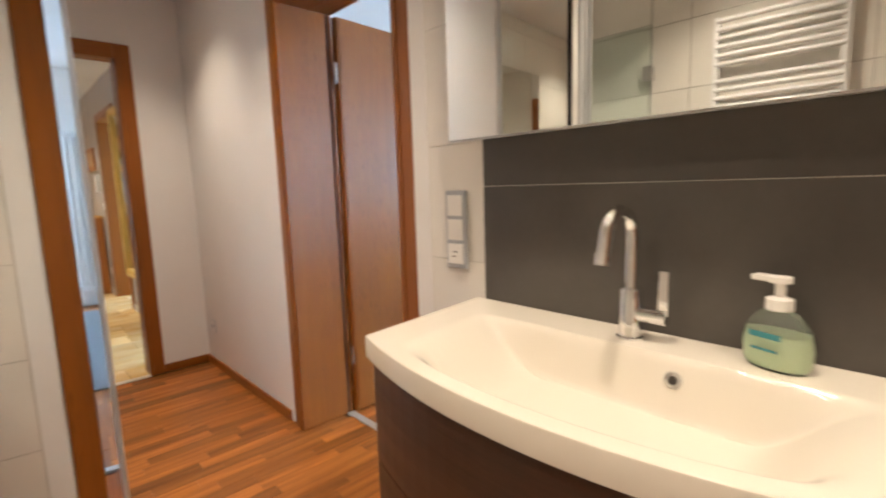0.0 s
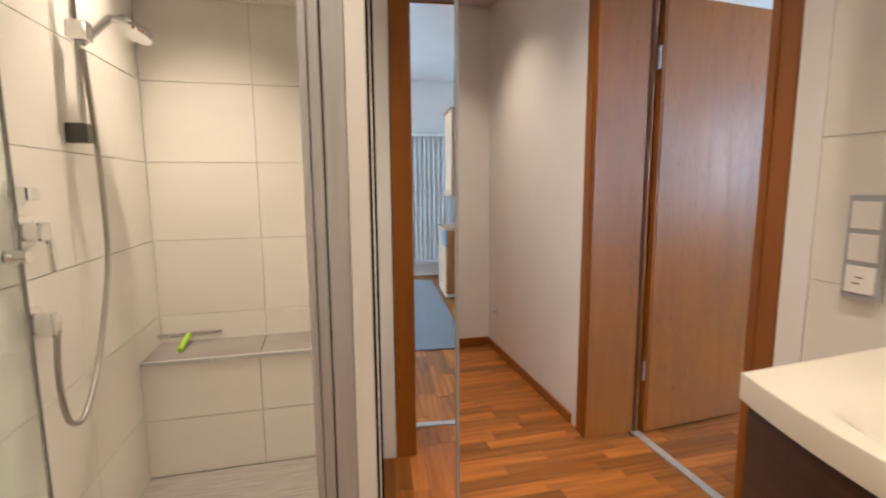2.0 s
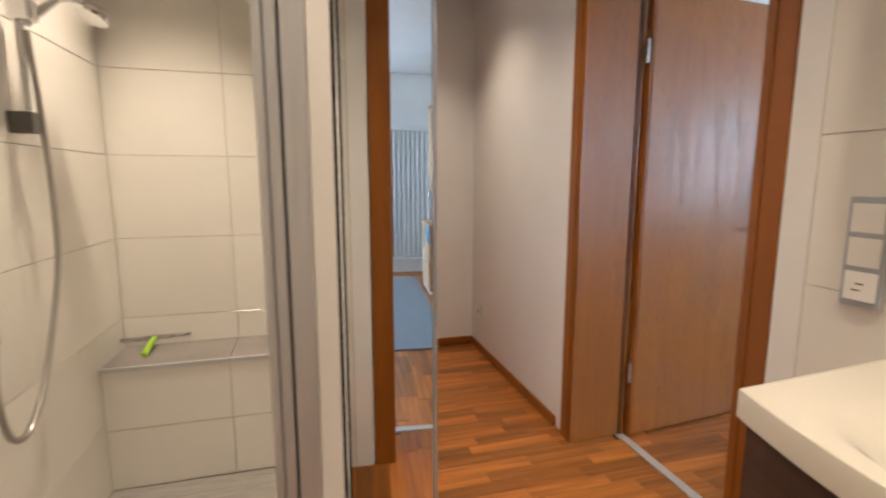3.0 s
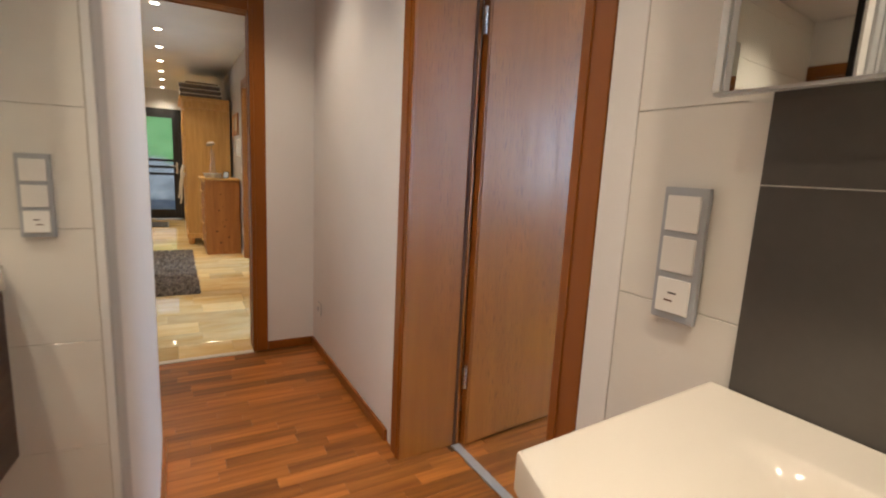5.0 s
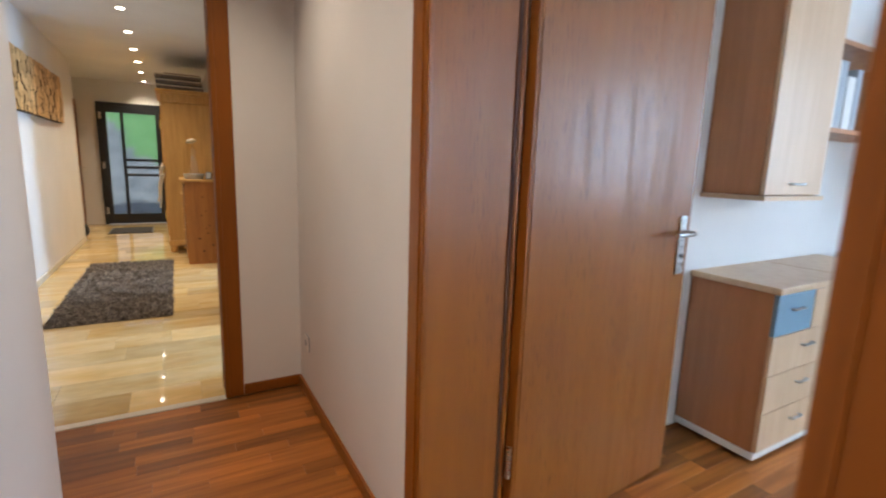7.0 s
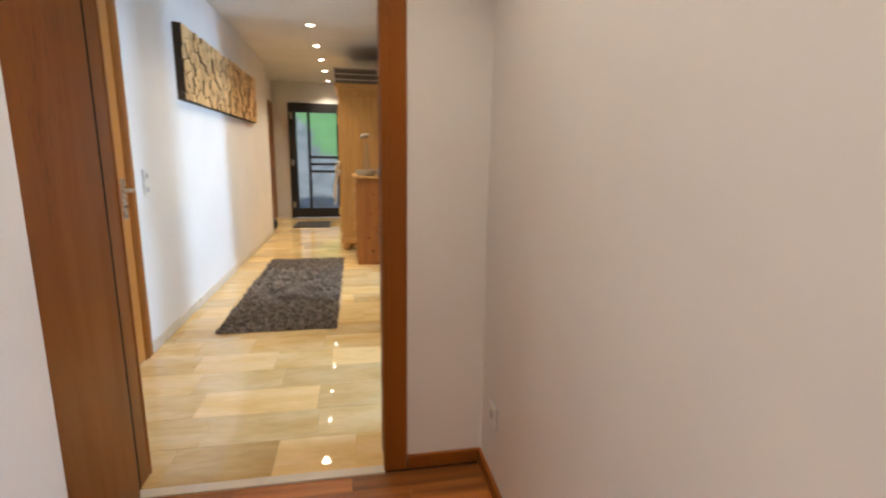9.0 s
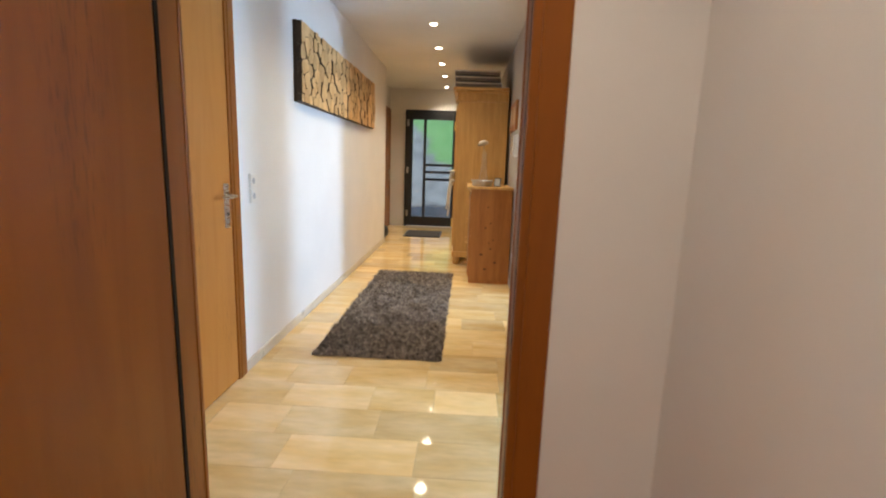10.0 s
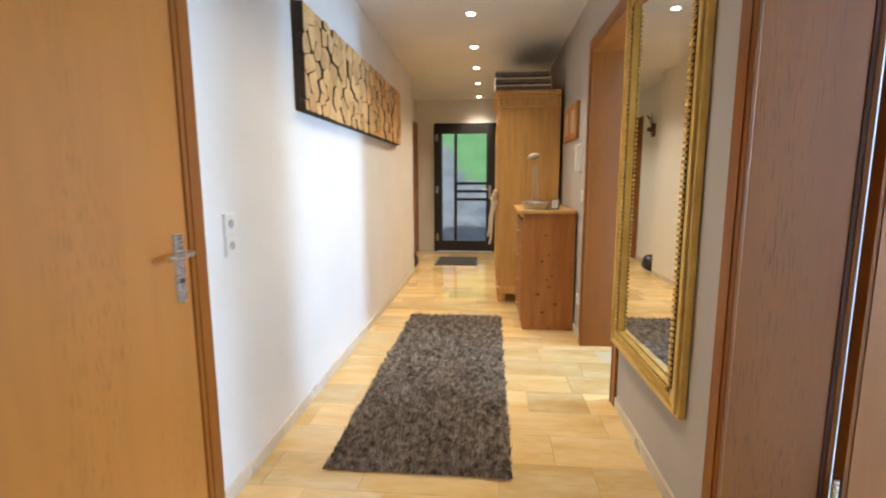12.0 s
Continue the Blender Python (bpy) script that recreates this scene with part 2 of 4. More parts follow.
M["grass"] = material("garden_green", (0.08, 0.22, 0.07), 0.9, second=(0.15, 0.32, 0.13), scale=3, fine=0.4)
M["stone"] = material("grey_stone", (0.10, 0.12, 0.14), 0.8, second=(0.22, 0.245, 0.27), scale=3, fine=0.2, bump=0.004, bump_scale=20)
M["picture"] = material("pale_print", (0.55, 0.42, 0.28), 0.6, scale=6)
M["linen"] = material("pale_linen", (0.62, 0.55, 0.42), 0.95, scale=30, fine=0.2, bump=0.001, bump_scale=200)
M["petal"] = plain("dried_flower", (0.32, 0.25, 0.16), 0.9)

# ---- small building helpers ----


def box(bm, x0, x1, y0, y1, z0, z1, bevel=0.0):
    r = bmesh.ops.create_cube(bm, size=1, matrix=Matrix.LocRotScale(((x0 + x1) / 2, (y0 + y1) / 2, (z0 + z1) / 2), None, (x1 - x0, y1 - y0, z1 - z0)))
    if bevel:
        edges = list({e for v in r["verts"] for e in v.link_edges})
        bmesh.ops.bevel(bm, geom=edges, offset=bevel, segments=2, profile=0.6, affect="EDGES")


def boxes(*rows, bevel=0.0):
    bm = bmesh.new()
    for r in rows:
        box(bm, *r, bevel=bevel)
    return bm


def rod(bm, a, b, r0, r1=None, n=16):
    a, b = Vector(a), Vector(b)
    m = Matrix.Translation((a + b) / 2) @ (b - a).to_track_quat("Z", "Y").to_matrix().to_4x4()
    bmesh.ops.create_cone(bm, cap_ends=True, segments=n, radius1=r0, radius2=r0 if r1 is None else r1, depth=(b - a).length, matrix=m)


def tube(points, r, n=10):
    """A round tube along a line of points."""
    bm = bmesh.new()
    pts = [Vector(p) for p in points]
    rings = []
    side = Vector((0.31, 0.77, 0.21))
    for i, p in enumerate(pts):
        d = (pts[min(i + 1, len(pts) - 1)] - pts[max(i - 1, 0)]).normalized()
        u = d.cross(side).normalized()
        v = d.cross(u)
        rings.append([bm.verts.new(p + r * (math.cos(k * math.tau / n) * u + math.sin(k * math.tau / n) * v)) for k in range(n)])
    for a, b in zip(rings, rings[1:]):
        for k in range(n):
            bm.faces.new((a[k], a[(k + 1) % n], b[(k + 1) % n], b[k]))
    bm.faces.new(rings[0])
    bm.faces.new(rings[-1])
    bmesh.ops.recalc_face_normals(bm, faces=bm.faces)
    return bm


def lathe(profile, n=28, center=(0, 0, 0), closed=False):
    """A turned body from (radius, height) pairs."""
    bm = bmesh.new()
    c = Vector(center)
    rings = [[bm.verts.new(c + Vector((max(r, 1e-4) * math.cos(k * math.tau / n), max(r, 1e-4) * math.sin(k * math.tau / n), z))) for k in range(n)] for r, z in profile]
    for a, b in zip(rings, rings[1:] + (rings[:1] if closed else [])):
        for k in range(n):
            bm.faces.new((a[k], a[(k + 1) % n], b[(k + 1) % n], b[k]))
    if not closed:
        bm.faces.new(rings[0])
        bm.faces.new(rings[-1])
    bmesh.ops.recalc_face_normals(bm, faces=bm.faces)
    return bm


def prism(points, z0, z1):
    bm = bmesh.new()
    lo = [bm.verts.new((x, y, z0)) for x, y in points]
    hi = [bm.verts.new((x, y, z1)) for x, y in points]
    bm.faces.new(lo)
    bm.faces.new(hi)
    for i in range(len(lo)):
        j = (i + 1) % len(lo)
        bm.faces.new((lo[i], lo[j], hi[j], hi[i]))
    bmesh.ops.recalc_face_normals(bm, faces=bm.faces)
    return bm


def mesh_of(name, bm, mat, smooth=False):
    me = bpy.data.meshes.new(name)
    bm.to_mesh(me)
    bm.free()
    me.materials.append(mat)
    if smooth:
        me.shade_smooth()
        me.set_sharp_from_angle(angle=radians(40))
    return me


def thing(name, label, category, at=(0, 0, 0), turn=0, group="", kind=""):
    ob = new(name)
    ob.empty_display_size = 0.1
    ob.matrix_world = pose(*at, 0, 0, turn)
    return tagged(ob, label, category, group, kind)


def part(name, bm, mat, parent, label="", smooth=False):
    ob = new(name, mesh_of(name, bm, mat, smooth))
    ob.parent = parent
    if label:
        ob["label"] = label
    return ob


def solid(name, bm, mat, label, category, group="", kind="", smooth=False, at=None):
    ob = new(name, mesh_of(name, bm, mat, smooth))
    if at is not None:
        ob.matrix_world = at
    return tagged(ob, label, category, group, kind)


def structure(name, bm, mat, label, category="wall"):
    return solid(name, bm, mat, label, category, kind="structure")


# ---- structure: walls, floors, ceilings ----
structure("wall_basin", boxes((1.45, 1.73, -1.45, 1.70, 0, CEIL), (1.45, 1.73, 1.70, 2.68, 2.13, CEIL), (1.45, 1.73, 2.68, 4.094, 0, CEIL)), M["plaster"],
          "white plastered wall with the office doorway")
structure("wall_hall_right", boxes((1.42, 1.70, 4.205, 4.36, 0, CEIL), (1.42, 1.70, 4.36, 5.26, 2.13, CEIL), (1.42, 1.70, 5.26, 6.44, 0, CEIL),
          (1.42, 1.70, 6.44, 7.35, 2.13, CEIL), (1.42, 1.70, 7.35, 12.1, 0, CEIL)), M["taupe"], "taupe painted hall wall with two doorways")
structure("wall_hall_end_near", boxes((-0.46, 0.17, 4.094, 4.205, 0, CEIL), (0.17, 1.085, 4.094, 4.205, 2.13, CEIL), (1.085, 1.73, 4.094, 4.205, 0, CEIL)), M["plaster"],
          "white wall with the doorway to the hall")
structure("wall_hall_left", boxes((-0.46, -0.26, 4.205, 4.44, 0, CEIL), (-0.46, -0.26, 4.44, 5.34, 2.12, CEIL), (-0.46, -0.26, 5.34, 10.0, 0, CEIL)), M["plaster"],
          "white plastered hall wall with a closed door")
structure("wall_hall_recess", boxes((-0.75, -0.5, 10.0, 11.29, 0, CEIL), (-0.75, -0.5, 11.29, 11.85, 2.1, CEIL), (-0.75, -0.5, 11.85, 12.1, 0, CEIL), (-0.5, -0.46, 9.98, 10.0, 0, CEIL)), M["plaster"],
          "white wall of the recess beside the entrance")
structure("wall_entrance", boxes((-0.5, -0.215, 11.9, 12.1, 0, CEIL), (-0.215, 0.835, 11.9, 12.1, 2.14, CEIL), (0.835, 1.42, 11.9, 12.1, 0, CEIL)), M["plaster"],
          "white end wall round the entrance door")
structure("wall_shower_side", prism([(0.40, 1.76), (0.345, 1.635), (0.568, 1.832), (0.572, 3.10), (0.40, 3.10)], 0, CEIL), M["plaster"],
          "white wall beside the shower with an angled end")
structure("wall_shower_back", boxes((-0.75, 0.40, 3.06, 3.10, 0, CEIL)), M["plaster"], "wall behind the shower bench")
structure("wall_recess_left", boxes((-0.15, 0.0, 3.10, 4.094, 0, CEIL)), M["plaster"], "white wall behind the open hall door")
structure("wall_bath_left", boxes((-0.75, -0.53, -1.45, 3.06, 0, CEIL)), M["grout"], "tiled bathroom wall behind the towel radiator")
structure("wall_bath_rear", boxes((-0.57, 0.51, -1.45, -1.3, 0, CEIL), (0.51, 1.39, -1.45, -1.3, 2.1, CEIL), (1.39, 1.45, -1.45, -1.3, 0, CEIL)), M["plaster"], "plain rear bathroom wall")
structure("ceiling", boxes((-0.8, 1.9, -1.5, 12.2, CEIL, CEIL + 0.15)), M["ceiling"], "white painted ceiling with recessed spots", "ceiling")

# office and the two side rooms
structure("wall_office_north", boxes((1.73, 5.95, 2.87, 3.0, 0, 2.6)), M["plaster"], "white office wall behind the beech cabinets")
structure("wall_office_east", boxes((5.85, 6.0, -1.6, -0.9, 0, 2.6), (5.85, 6.0, -0.9, 1.2, 0, 0.9), (5.85, 6.0, -0.9, 1.2, 2.2, 2.6), (5.85, 6.0, 1.2, 2.87, 0, 2.6)), M["plaster"], "white office wall with a tall radiator")
structure("wall_office_south", boxes((1.73, 2.7, -1.6, -1.45, 0, 2.6), (2.7, 5.1, -1.6, -1.45, 0, 0.9), (2.7, 5.1, -1.6, -1.45, 2.2, 2.6), (5.1, 5.85, -1.6, -1.45, 0, 2.6)), M["plaster"],
          "white office wall with a window opening")
structure("ceiling_office", boxes((1.9, 6.0, -1.6, 3.0, 2.6, 2.75)), M["ceiling"], "white office ceiling", "ceiling")
structure("floor_office", boxes((1.73, 5.95, -1.6, 3.0, -0.1, -0.006)), M["parquet_base"], "dark joints under the office parquet", "floor")
structure("floor_side_rooms", boxes((1.70, 4.6, 3.9, 8.3, -0.1, -0.002)), M["marble_pale"], "pale stone floor of the side rooms", "floor")
structure("wall_side_rooms", boxes((1.73, 4.6, 3.9, 4.0, 0, 2.5), (1.70, 4.6, 5.75, 5.85, 0, 2.5), (1.70, 4.6, 8.2, 8.3, 0, 2.5), (4.45, 4.6, 4.0, 5.75, 0, 2.5), (4.45, 4.6, 5.85, 8.2, 0, 2.5)), M["plaster"],
          "plain white walls of the side rooms")
structure("ceiling_side_rooms", boxes((1.9, 4.6, 3.9, 8.3, 2.5, 2.65)), M["ceiling"], "white ceiling of the side rooms", "ceiling")

floor_wood = structure("floor_parquet", boxes((-0.57, 1.72, -1.45, 4.085, -0.12, -0.006)), M["parquet_base"], "reddish brown parquet floor in strips", "floor")
floor_stone = structure("floor_hall", boxes((-0.6, 1.70, 4.11, 12.1, -0.12, -0.004)), M["marble_joint"], "polished yellow limestone floor in rows", "floor")
structure("threshold_hall", boxes((0.19, 1.067, 4.07, 4.115, -0.05, 0.004), bevel=0.002), M["marble_pale"], "pale stone threshold strip", "threshold")
structure("threshold_office", boxes((1.695, 1.735, 1.76, 2.62, -0.02, 0.004), bevel=0.002), M["alu"], "aluminium transition strip", "threshold")

# baseboards
structure("baseboard_vestibule", boxes((1.436, 1.45, 2.70 + 0.075, 4.094, 0, 0.055), (1.155, 1.436, 4.08, 4.094, 0, 0.055), bevel=0.003), M["veneer_flat_y"], "brown wooden baseboard", "baseboard")
structure("baseboard_shower_side", prism([(0.569, 1.86), (0.583, 1.86), (0.586, 3.10), (0.572, 3.10)], 0, 0.055), M["veneer_flat_y"], "brown wooden baseboard", "baseboard")
structure("baseboard_hall", boxes((-0.26, -0.248, 5.41, 9.98, 0, 0.06), (-0.5, -0.488, 10.0, 11.21, 0, 0.06), (1.408, 1.42, 5.33, 6.37, 0, 0.06), (1.408, 1.42, 7.43, 11.9, 0, 0.06), bevel=0.002),
          M["marble_pale"], "low pale stone skirting", "baseboard")

# ---- doors ----


def handle(parent, x, y, z, side, reach):
    """Steel plate handle on the leaf's face at y; side: way out of the face; reach: way of the lever along x."""
    bm = boxes((x - 0.021, x + 0.021, min(y, y + side * 0.008), max(y, y + side * 0.008), z - 0.16, z + 0.06), bevel=0.003)
    s = part("door_handle", bm, M["steel"], parent, "brushed steel handle plate")
    bm = tube([(x, y, z), (x, y + side * 0.045, z), (x + reach * 0.008, y + side * 0.055, z), (x + reach * 0.02, y + side * 0.058, z), (x + reach * 0.12, y + side * 0.056, z)], 0.009, 12)
    part("lever", bm, M["steel"], s, smooth=True)
    bm = bmesh.new()
    rod(bm, (x, y, z - 0.09), (x, y + side * 0.012, z - 0.09), 0.009)
    part("keyhole", bm, M["ink"], s)


def leaf(parent, w, h, m, handle_y_sides, knob_from_end=0.06, wood="veneer"):
    """A flush veneered leaf along local x from the hinge, thickness along y."""
    ob = part("leaf", boxes((0, w, -0.02, 0.02, 0.008, h), bevel=0.003), M[wood], parent)
    ob.matrix_local = m
    part("rebate", boxes((0.012, w - 0.012, -0.0235, -0.0205, 0.012, h - 0.012)), M[wood], ob)
    for z in (0.33, h - 0.27):
        bm = bmesh.new()
        rod(bm, (-0.012, -0.012, z - 0.05), (-0.012, -0.012, z + 0.05), 0.008)
        part("hinge", bm, M["steel"], ob, "steel hinge", smooth=True)
    for s in handle_y_sides:
        handle(ob, w - knob_from_end, 0.02 * s if s > 0 else -0.0235, 1.0, s, -1)
    return ob


def door(name, label, m, w, h, depth, seal_front=False):
    d = thing(name, label, "door", kind="structure")
    d.matrix_world = m
    c, t = 0.085, 0.016
    for side in (0, 1):
        x0, x1 = (-0.02, 0.0) if side == 0 else (w, w + 0.02)
        part("lining", boxes((x0, x1, 0.0, depth, 0, h)), M["veneer"], d)
        s0, s1 = (0.0, 0.004) if side == 0 else (w - 0.004, w)
        q = 0.004 if seal_front else depth - 0.014
        wide = 0.011
        if seal_front and side == 0:
            q, wide = 0.016, 0.013
        part("seal", boxes((s0, s1, q, q + wide, 0, h)), M["seal"] if seal_front else M["seal_brown"], d, "dark rubber seal")
    part("lining_head", boxes((-0.02, w + 0.02, 0.0, depth, h, h + 0.02)), M["veneer_flat"], d)
    for y0, y1, back in ((-t, 0, 0), (depth, depth + t, 1)):
        for x0, x1, inner in ((-c, 0.004, 0.004), (w - 0.004, w + c, w - 0.004)):
            lo = -c if x0 < 0 else w - 0.004
            bm = boxes((x0, x1, y0, y1, 0, h + c), bevel=0.004)
            part("casing", bm, M["veneer"], d)
            a, b = (x1 - 0.030, x1 - 0.022) if x0 < 0 else (x0 + 0.022, x0 + 0.030)
            part("casing_bead", boxes((a, b, y0 - 0.004 if not back else y1, y0 if not back else y1 + 0.004, 0, h + 0.024)), M["veneer"], d)
        part("casing_head", boxes((0.005, w - 0.005, y0, y1, h - 0.004, h + c), bevel=0.004), M["veneer_flat"], d)
    return d


H = 2.08
d1 = door("door_1", "brown veneered office door standing open", pose(1.45, 2.62, 0, 0, 0, -90), 0.86, H, 0.265)
leaf(d1, 0.855, 2.07, pose(0.012, 0.291, 0, 0, 0, 95), (-1,))
d2 = door("door_2", "brown veneered hall door opened into the vestibule", pose(0.188, 4.094, 0), 0.88, H, 0.111, seal_front=True)
leaf(d2, 0.84, 2.07, pose(0.002, -0.020, 0, 0, 0, -92), (1, -1))
part("strike_plate", boxes((0.8770, 0.879, 0.017, 0.031, 0.93, 1.05)), M["steel_dull"], d2, "dull steel strike plate")
d3 = door("door_3", "brown veneered hall door standing open into a room", pose(1.42, 5.24, 0, 0, 0, -90), 0.84, H, 0.28)
leaf(d3, 0.83, 2.07, pose(0.014, 0.306, 0, 0, 0, 93), (-1,))
d4 = door("door_4", "brown wooden doorway lining without a visible leaf", pose(1.42, 7.33, 0, 0, 0, -90), 0.87, H, 0.28)
d5 = door("door_5", "brown veneered door, closed, in the hall wall, leaf coloured as daylit", pose(-0.26, 4.46, 0, 0, 0, 90), 0.86, H, 0.2)
# paler leaf colour stands in for daylight from the doorway opposite
leaf(d5, 0.856, 2.075, pose(0.002, 0.012, 0), (-1,), wood="veneer_daylit")
d6 = door("door_6", "brown veneered door beside the entrance, closed", pose(-0.5, 11.30, 0, 0, 0, 90), 0.54, 2.05, 0.25)
leaf(d6, 0.536, 2.045, pose(0.002, 0.012, 0), (-1,))

d8 = door("door_8", "brown veneered bathroom door, closed, in the rear wall", pose(1.37, -1.302, 0, 0, 0, 180), 0.84, H, 0.148)
leaf(d8, 0.836, 2.075, pose(0.002, 0.03, 0), (-1,))


def entrance_door():
    d = thing("door_7", "black aluminium entrance door with frosted panes", "entrance door", at=(-0.21, 11.9, 0), kind="structure")
    w, h = 1.04, 2.135
    part("door_frame", boxes((0, 0.055, -0.03, 0.05, 0, h), (w - 0.055, w, -0.03, 0.05, 0, h), (0.055, w - 0.055, -0.03, 0.05, h - 0.06, h), bevel=0.004), M["black"], d)
    x0, x1, z0, z1 = 0.055, w - 0.055, 0.02, h - 0.06
    mx = 0.34
    lf = part("leaf", boxes((x0, x0 + 0.085, -0.045, 0.03, z0, z1), (x1 - 0.11, x1, -0.045, 0.03, z0, z1), (x0 + 0.085, x1 - 0.11, -0.045, 0.03, z0, z0 + 0.17),
              (x0 + 0.085, x1 - 0.11, -0.045, 0.03, z1 - 0.11, z1), (mx, mx + 0.05, -0.045, 0.03, z0 + 0.17, z1 - 0.11), bevel=0.004), M["black"], d)
    for z in (0.865, 1.0, 1.13):
        part("glazing_bar", boxes((mx + 0.05, x1 - 0.11, -0.04, 0.025, z, z + 0.045), bevel=0.003), M["black"], lf)
    part("pane", boxes((x0 + 0.085, mx, -0.012, -0.004, z0 + 0.17, z1 - 0.11)), M["pane"], lf, "frosted narrow pane").visible_shadow = False
    zs = [z0 + 0.17, 0.865, 0.91, 1.0, 1.045, 1.13, 1.175, z1 - 0.11]
    for a, b in zip(zs[::2], zs[1::2]):
        part("pane", boxes((mx + 0.05, x1 - 0.11, -0.012, -0.004, a, b)), M["pane"], lf, "frosted pane").visible_shadow = False
    for z in (0.25, 1.05, 1.9):
        part("hinge", boxes((0.035, 0.075, -0.075, -0.045, z - 0.06, z + 0.06), bevel=0.006), M["steel"], d, "steel hinge")
    part("door_handle", tube([(x1 - 0.05, -0.045, 1.05), (x1 - 0.05, -0.1, 1.05), (x1 - 0.17, -0.1, 1.05)], 0.011), M["steel"], d, "steel lever handle", smooth=True)
    part("lock_plate", boxes((x1 - 0.07, x1 - 0.03, -0.055, -0.045, 0.9, 1.12), bevel=0.003), M["steel"], d)


entrance_door()

# outdoors behind the entrance door
bm = bmesh.new()
bmesh.ops.create_grid(bm, x_segments=2, y_segments=2, size=60, matrix=Matrix.Translation((0, 73, -0.08)))
structure("ground", bm, M["stone"], "grey paved ground outside the entrance", "ground")
bm = bmesh.new()
bmesh.ops.create_grid(bm, x_segments=60, y_segments=40, size=1, matrix=Matrix.Translation((0.5, 18.5, 0)) @ Matrix.Diagonal((7, 5, 1, 1)))
for v in bm.verts:
    k = (v.co.y - 13.4) / 2.4
    v.co.z = -0.15 + max(0.0, min(4.2, 1.15 * k)) + 0.10 * noise.noise(v.co * 1.7)
for f in bm.faces:
    c = f.calc_center_median()
    f.material_index = 1 if c.z < 1.35 - 0.75 * (c.x - 0.1) + 0.5 * noise.noise(c * 0.9) else 0
ob = structure("garden_bank", bm, M["grass"], "green garden bank with grey stones behind the entrance", "bank")
ob.data.materials.append(M["stone"])


# ---- ceiling spots ----


def ceiling_spot(x, y):
    s = thing("ceiling_spot", "small round recessed ceiling spot, lit", "ceiling light", at=(x, y, CEIL), group="recessed ceiling spots")
    part("ring", lathe([(0.036, -0.001), (0.043, -0.001), (0.043, -0.006), (0.036, -0.006)], 24, closed=True), M["steel"], s)
    part("lens", lathe([(0.0, -0.002), (0.029, -0.002), (0.029, -0.005), (0.0, -0.005)], 24), M["lens"], s, "glowing lamp lens")


for p in HALL_SPOTS + VEST_SPOTS + BATH_SPOTS:
    ceiling_spot(*p)

# ---- bathroom: basin and vanity ----
BX0, BY0, BY1, BZ = 1.414, 0.40, 1.376, 0.877


def front(y, inset=0.0):
    return 0.932 + 0.38 * (y - 0.915) ** 2 + inset


def ease(u):
    u = max(0.0, min(1.0, u))
    return u * u * (3 - 2 * u)


def wash_basin():
    bm = bmesh.new()
    nu, nv = 84, 96
    top = []
    for i in range(nu + 1):
        y = BY0 + (BY1 - BY0) * i / nu
        row = []
        for j in range(nv + 1):
            v = j / nv
            x = front(y) * (1 - v) + BX0 * v
            k = ease((1.305 - x) / 0.040) * ease((x - front(y) - 0.035) / 0.075) * ease((1.265 - y) / 0.215) * ease((y - 0.475) / 0.17)
            row.append(bm.verts.new((x, y, BZ - 0.110 * k + 0.020 * max(0.0, x - 1.0) / 0.414)))
        top.append(row)
    for a, b in zip(top, top[1:]):
        for j in range(nv):
            bm.faces.new((a[j], a[j + 1], b[j + 1], b[j]))
    loop = [r[0] for r in top] + top[-1][1:] + [r[-1] for r in reversed(top[:-1])] + list(reversed(top[0][1:-1]))
    low = [bm.verts.new((v.co.x, v.co.y, BZ - 0.052)) for v in loop]
    for k in range(len(loop)):
        j = (k + 1) % len(loop)
        bm.faces.new((loop[k], low[k], low[j], loop[j]))
    bmesh.ops.recalc_face_normals(bm, faces=bm.faces)
    rim = [e for e in bm.edges if {f.calc_area() > 0 for f in e.link_faces} and len(e.link_faces) == 2 and e.calc_face_angle(0) > 1.0 and e.verts[0].co.z > BZ - 0.004 and max(e.verts[0].co.x - 1.40, e.verts[0].co.y - BY1 + 0.001, BY0 + 0.001 - e.verts[0].co.y, front(e.verts[0].co.y) + 0.001 - e.verts[0].co.x) > 0 and e.verts[1].co.z > BZ - 0.01]
    bmesh.ops.bevel(bm, geom=rim, offset=0.005, segments=2, profile=0.6, affect="EDGES")
    b = thing("wash_basin", "cream white cast mineral wash basin on a dark vanity", "wash basin")
    part("bowl", bm, M["ceramic"], b, smooth=True)
    m = pose(1.2890, 0.772, BZ - 0.027, 0, -76, 0)
    ring = lathe([(0.009, 0), (0.016, 0), (0.017, 0.002), (0.016, 0.004), (0.009, 0.004)], 20, closed=True)
    bmesh.ops.transform(ring, matrix=m, verts=ring.verts)
    part("overflow_ring", ring, M["chrome"], b, "chrome overflow ring", smooth=True)
    hole = lathe([(0.0, 0.001), (0.0085, 0.001), (0.0085, 0.002), (0.0, 0.002)], 16)
    bmesh.ops.transform(hole, matrix=m, verts=hole.verts)
    part("overflow_hole", hole, M["ink"], b)


wash_basin()


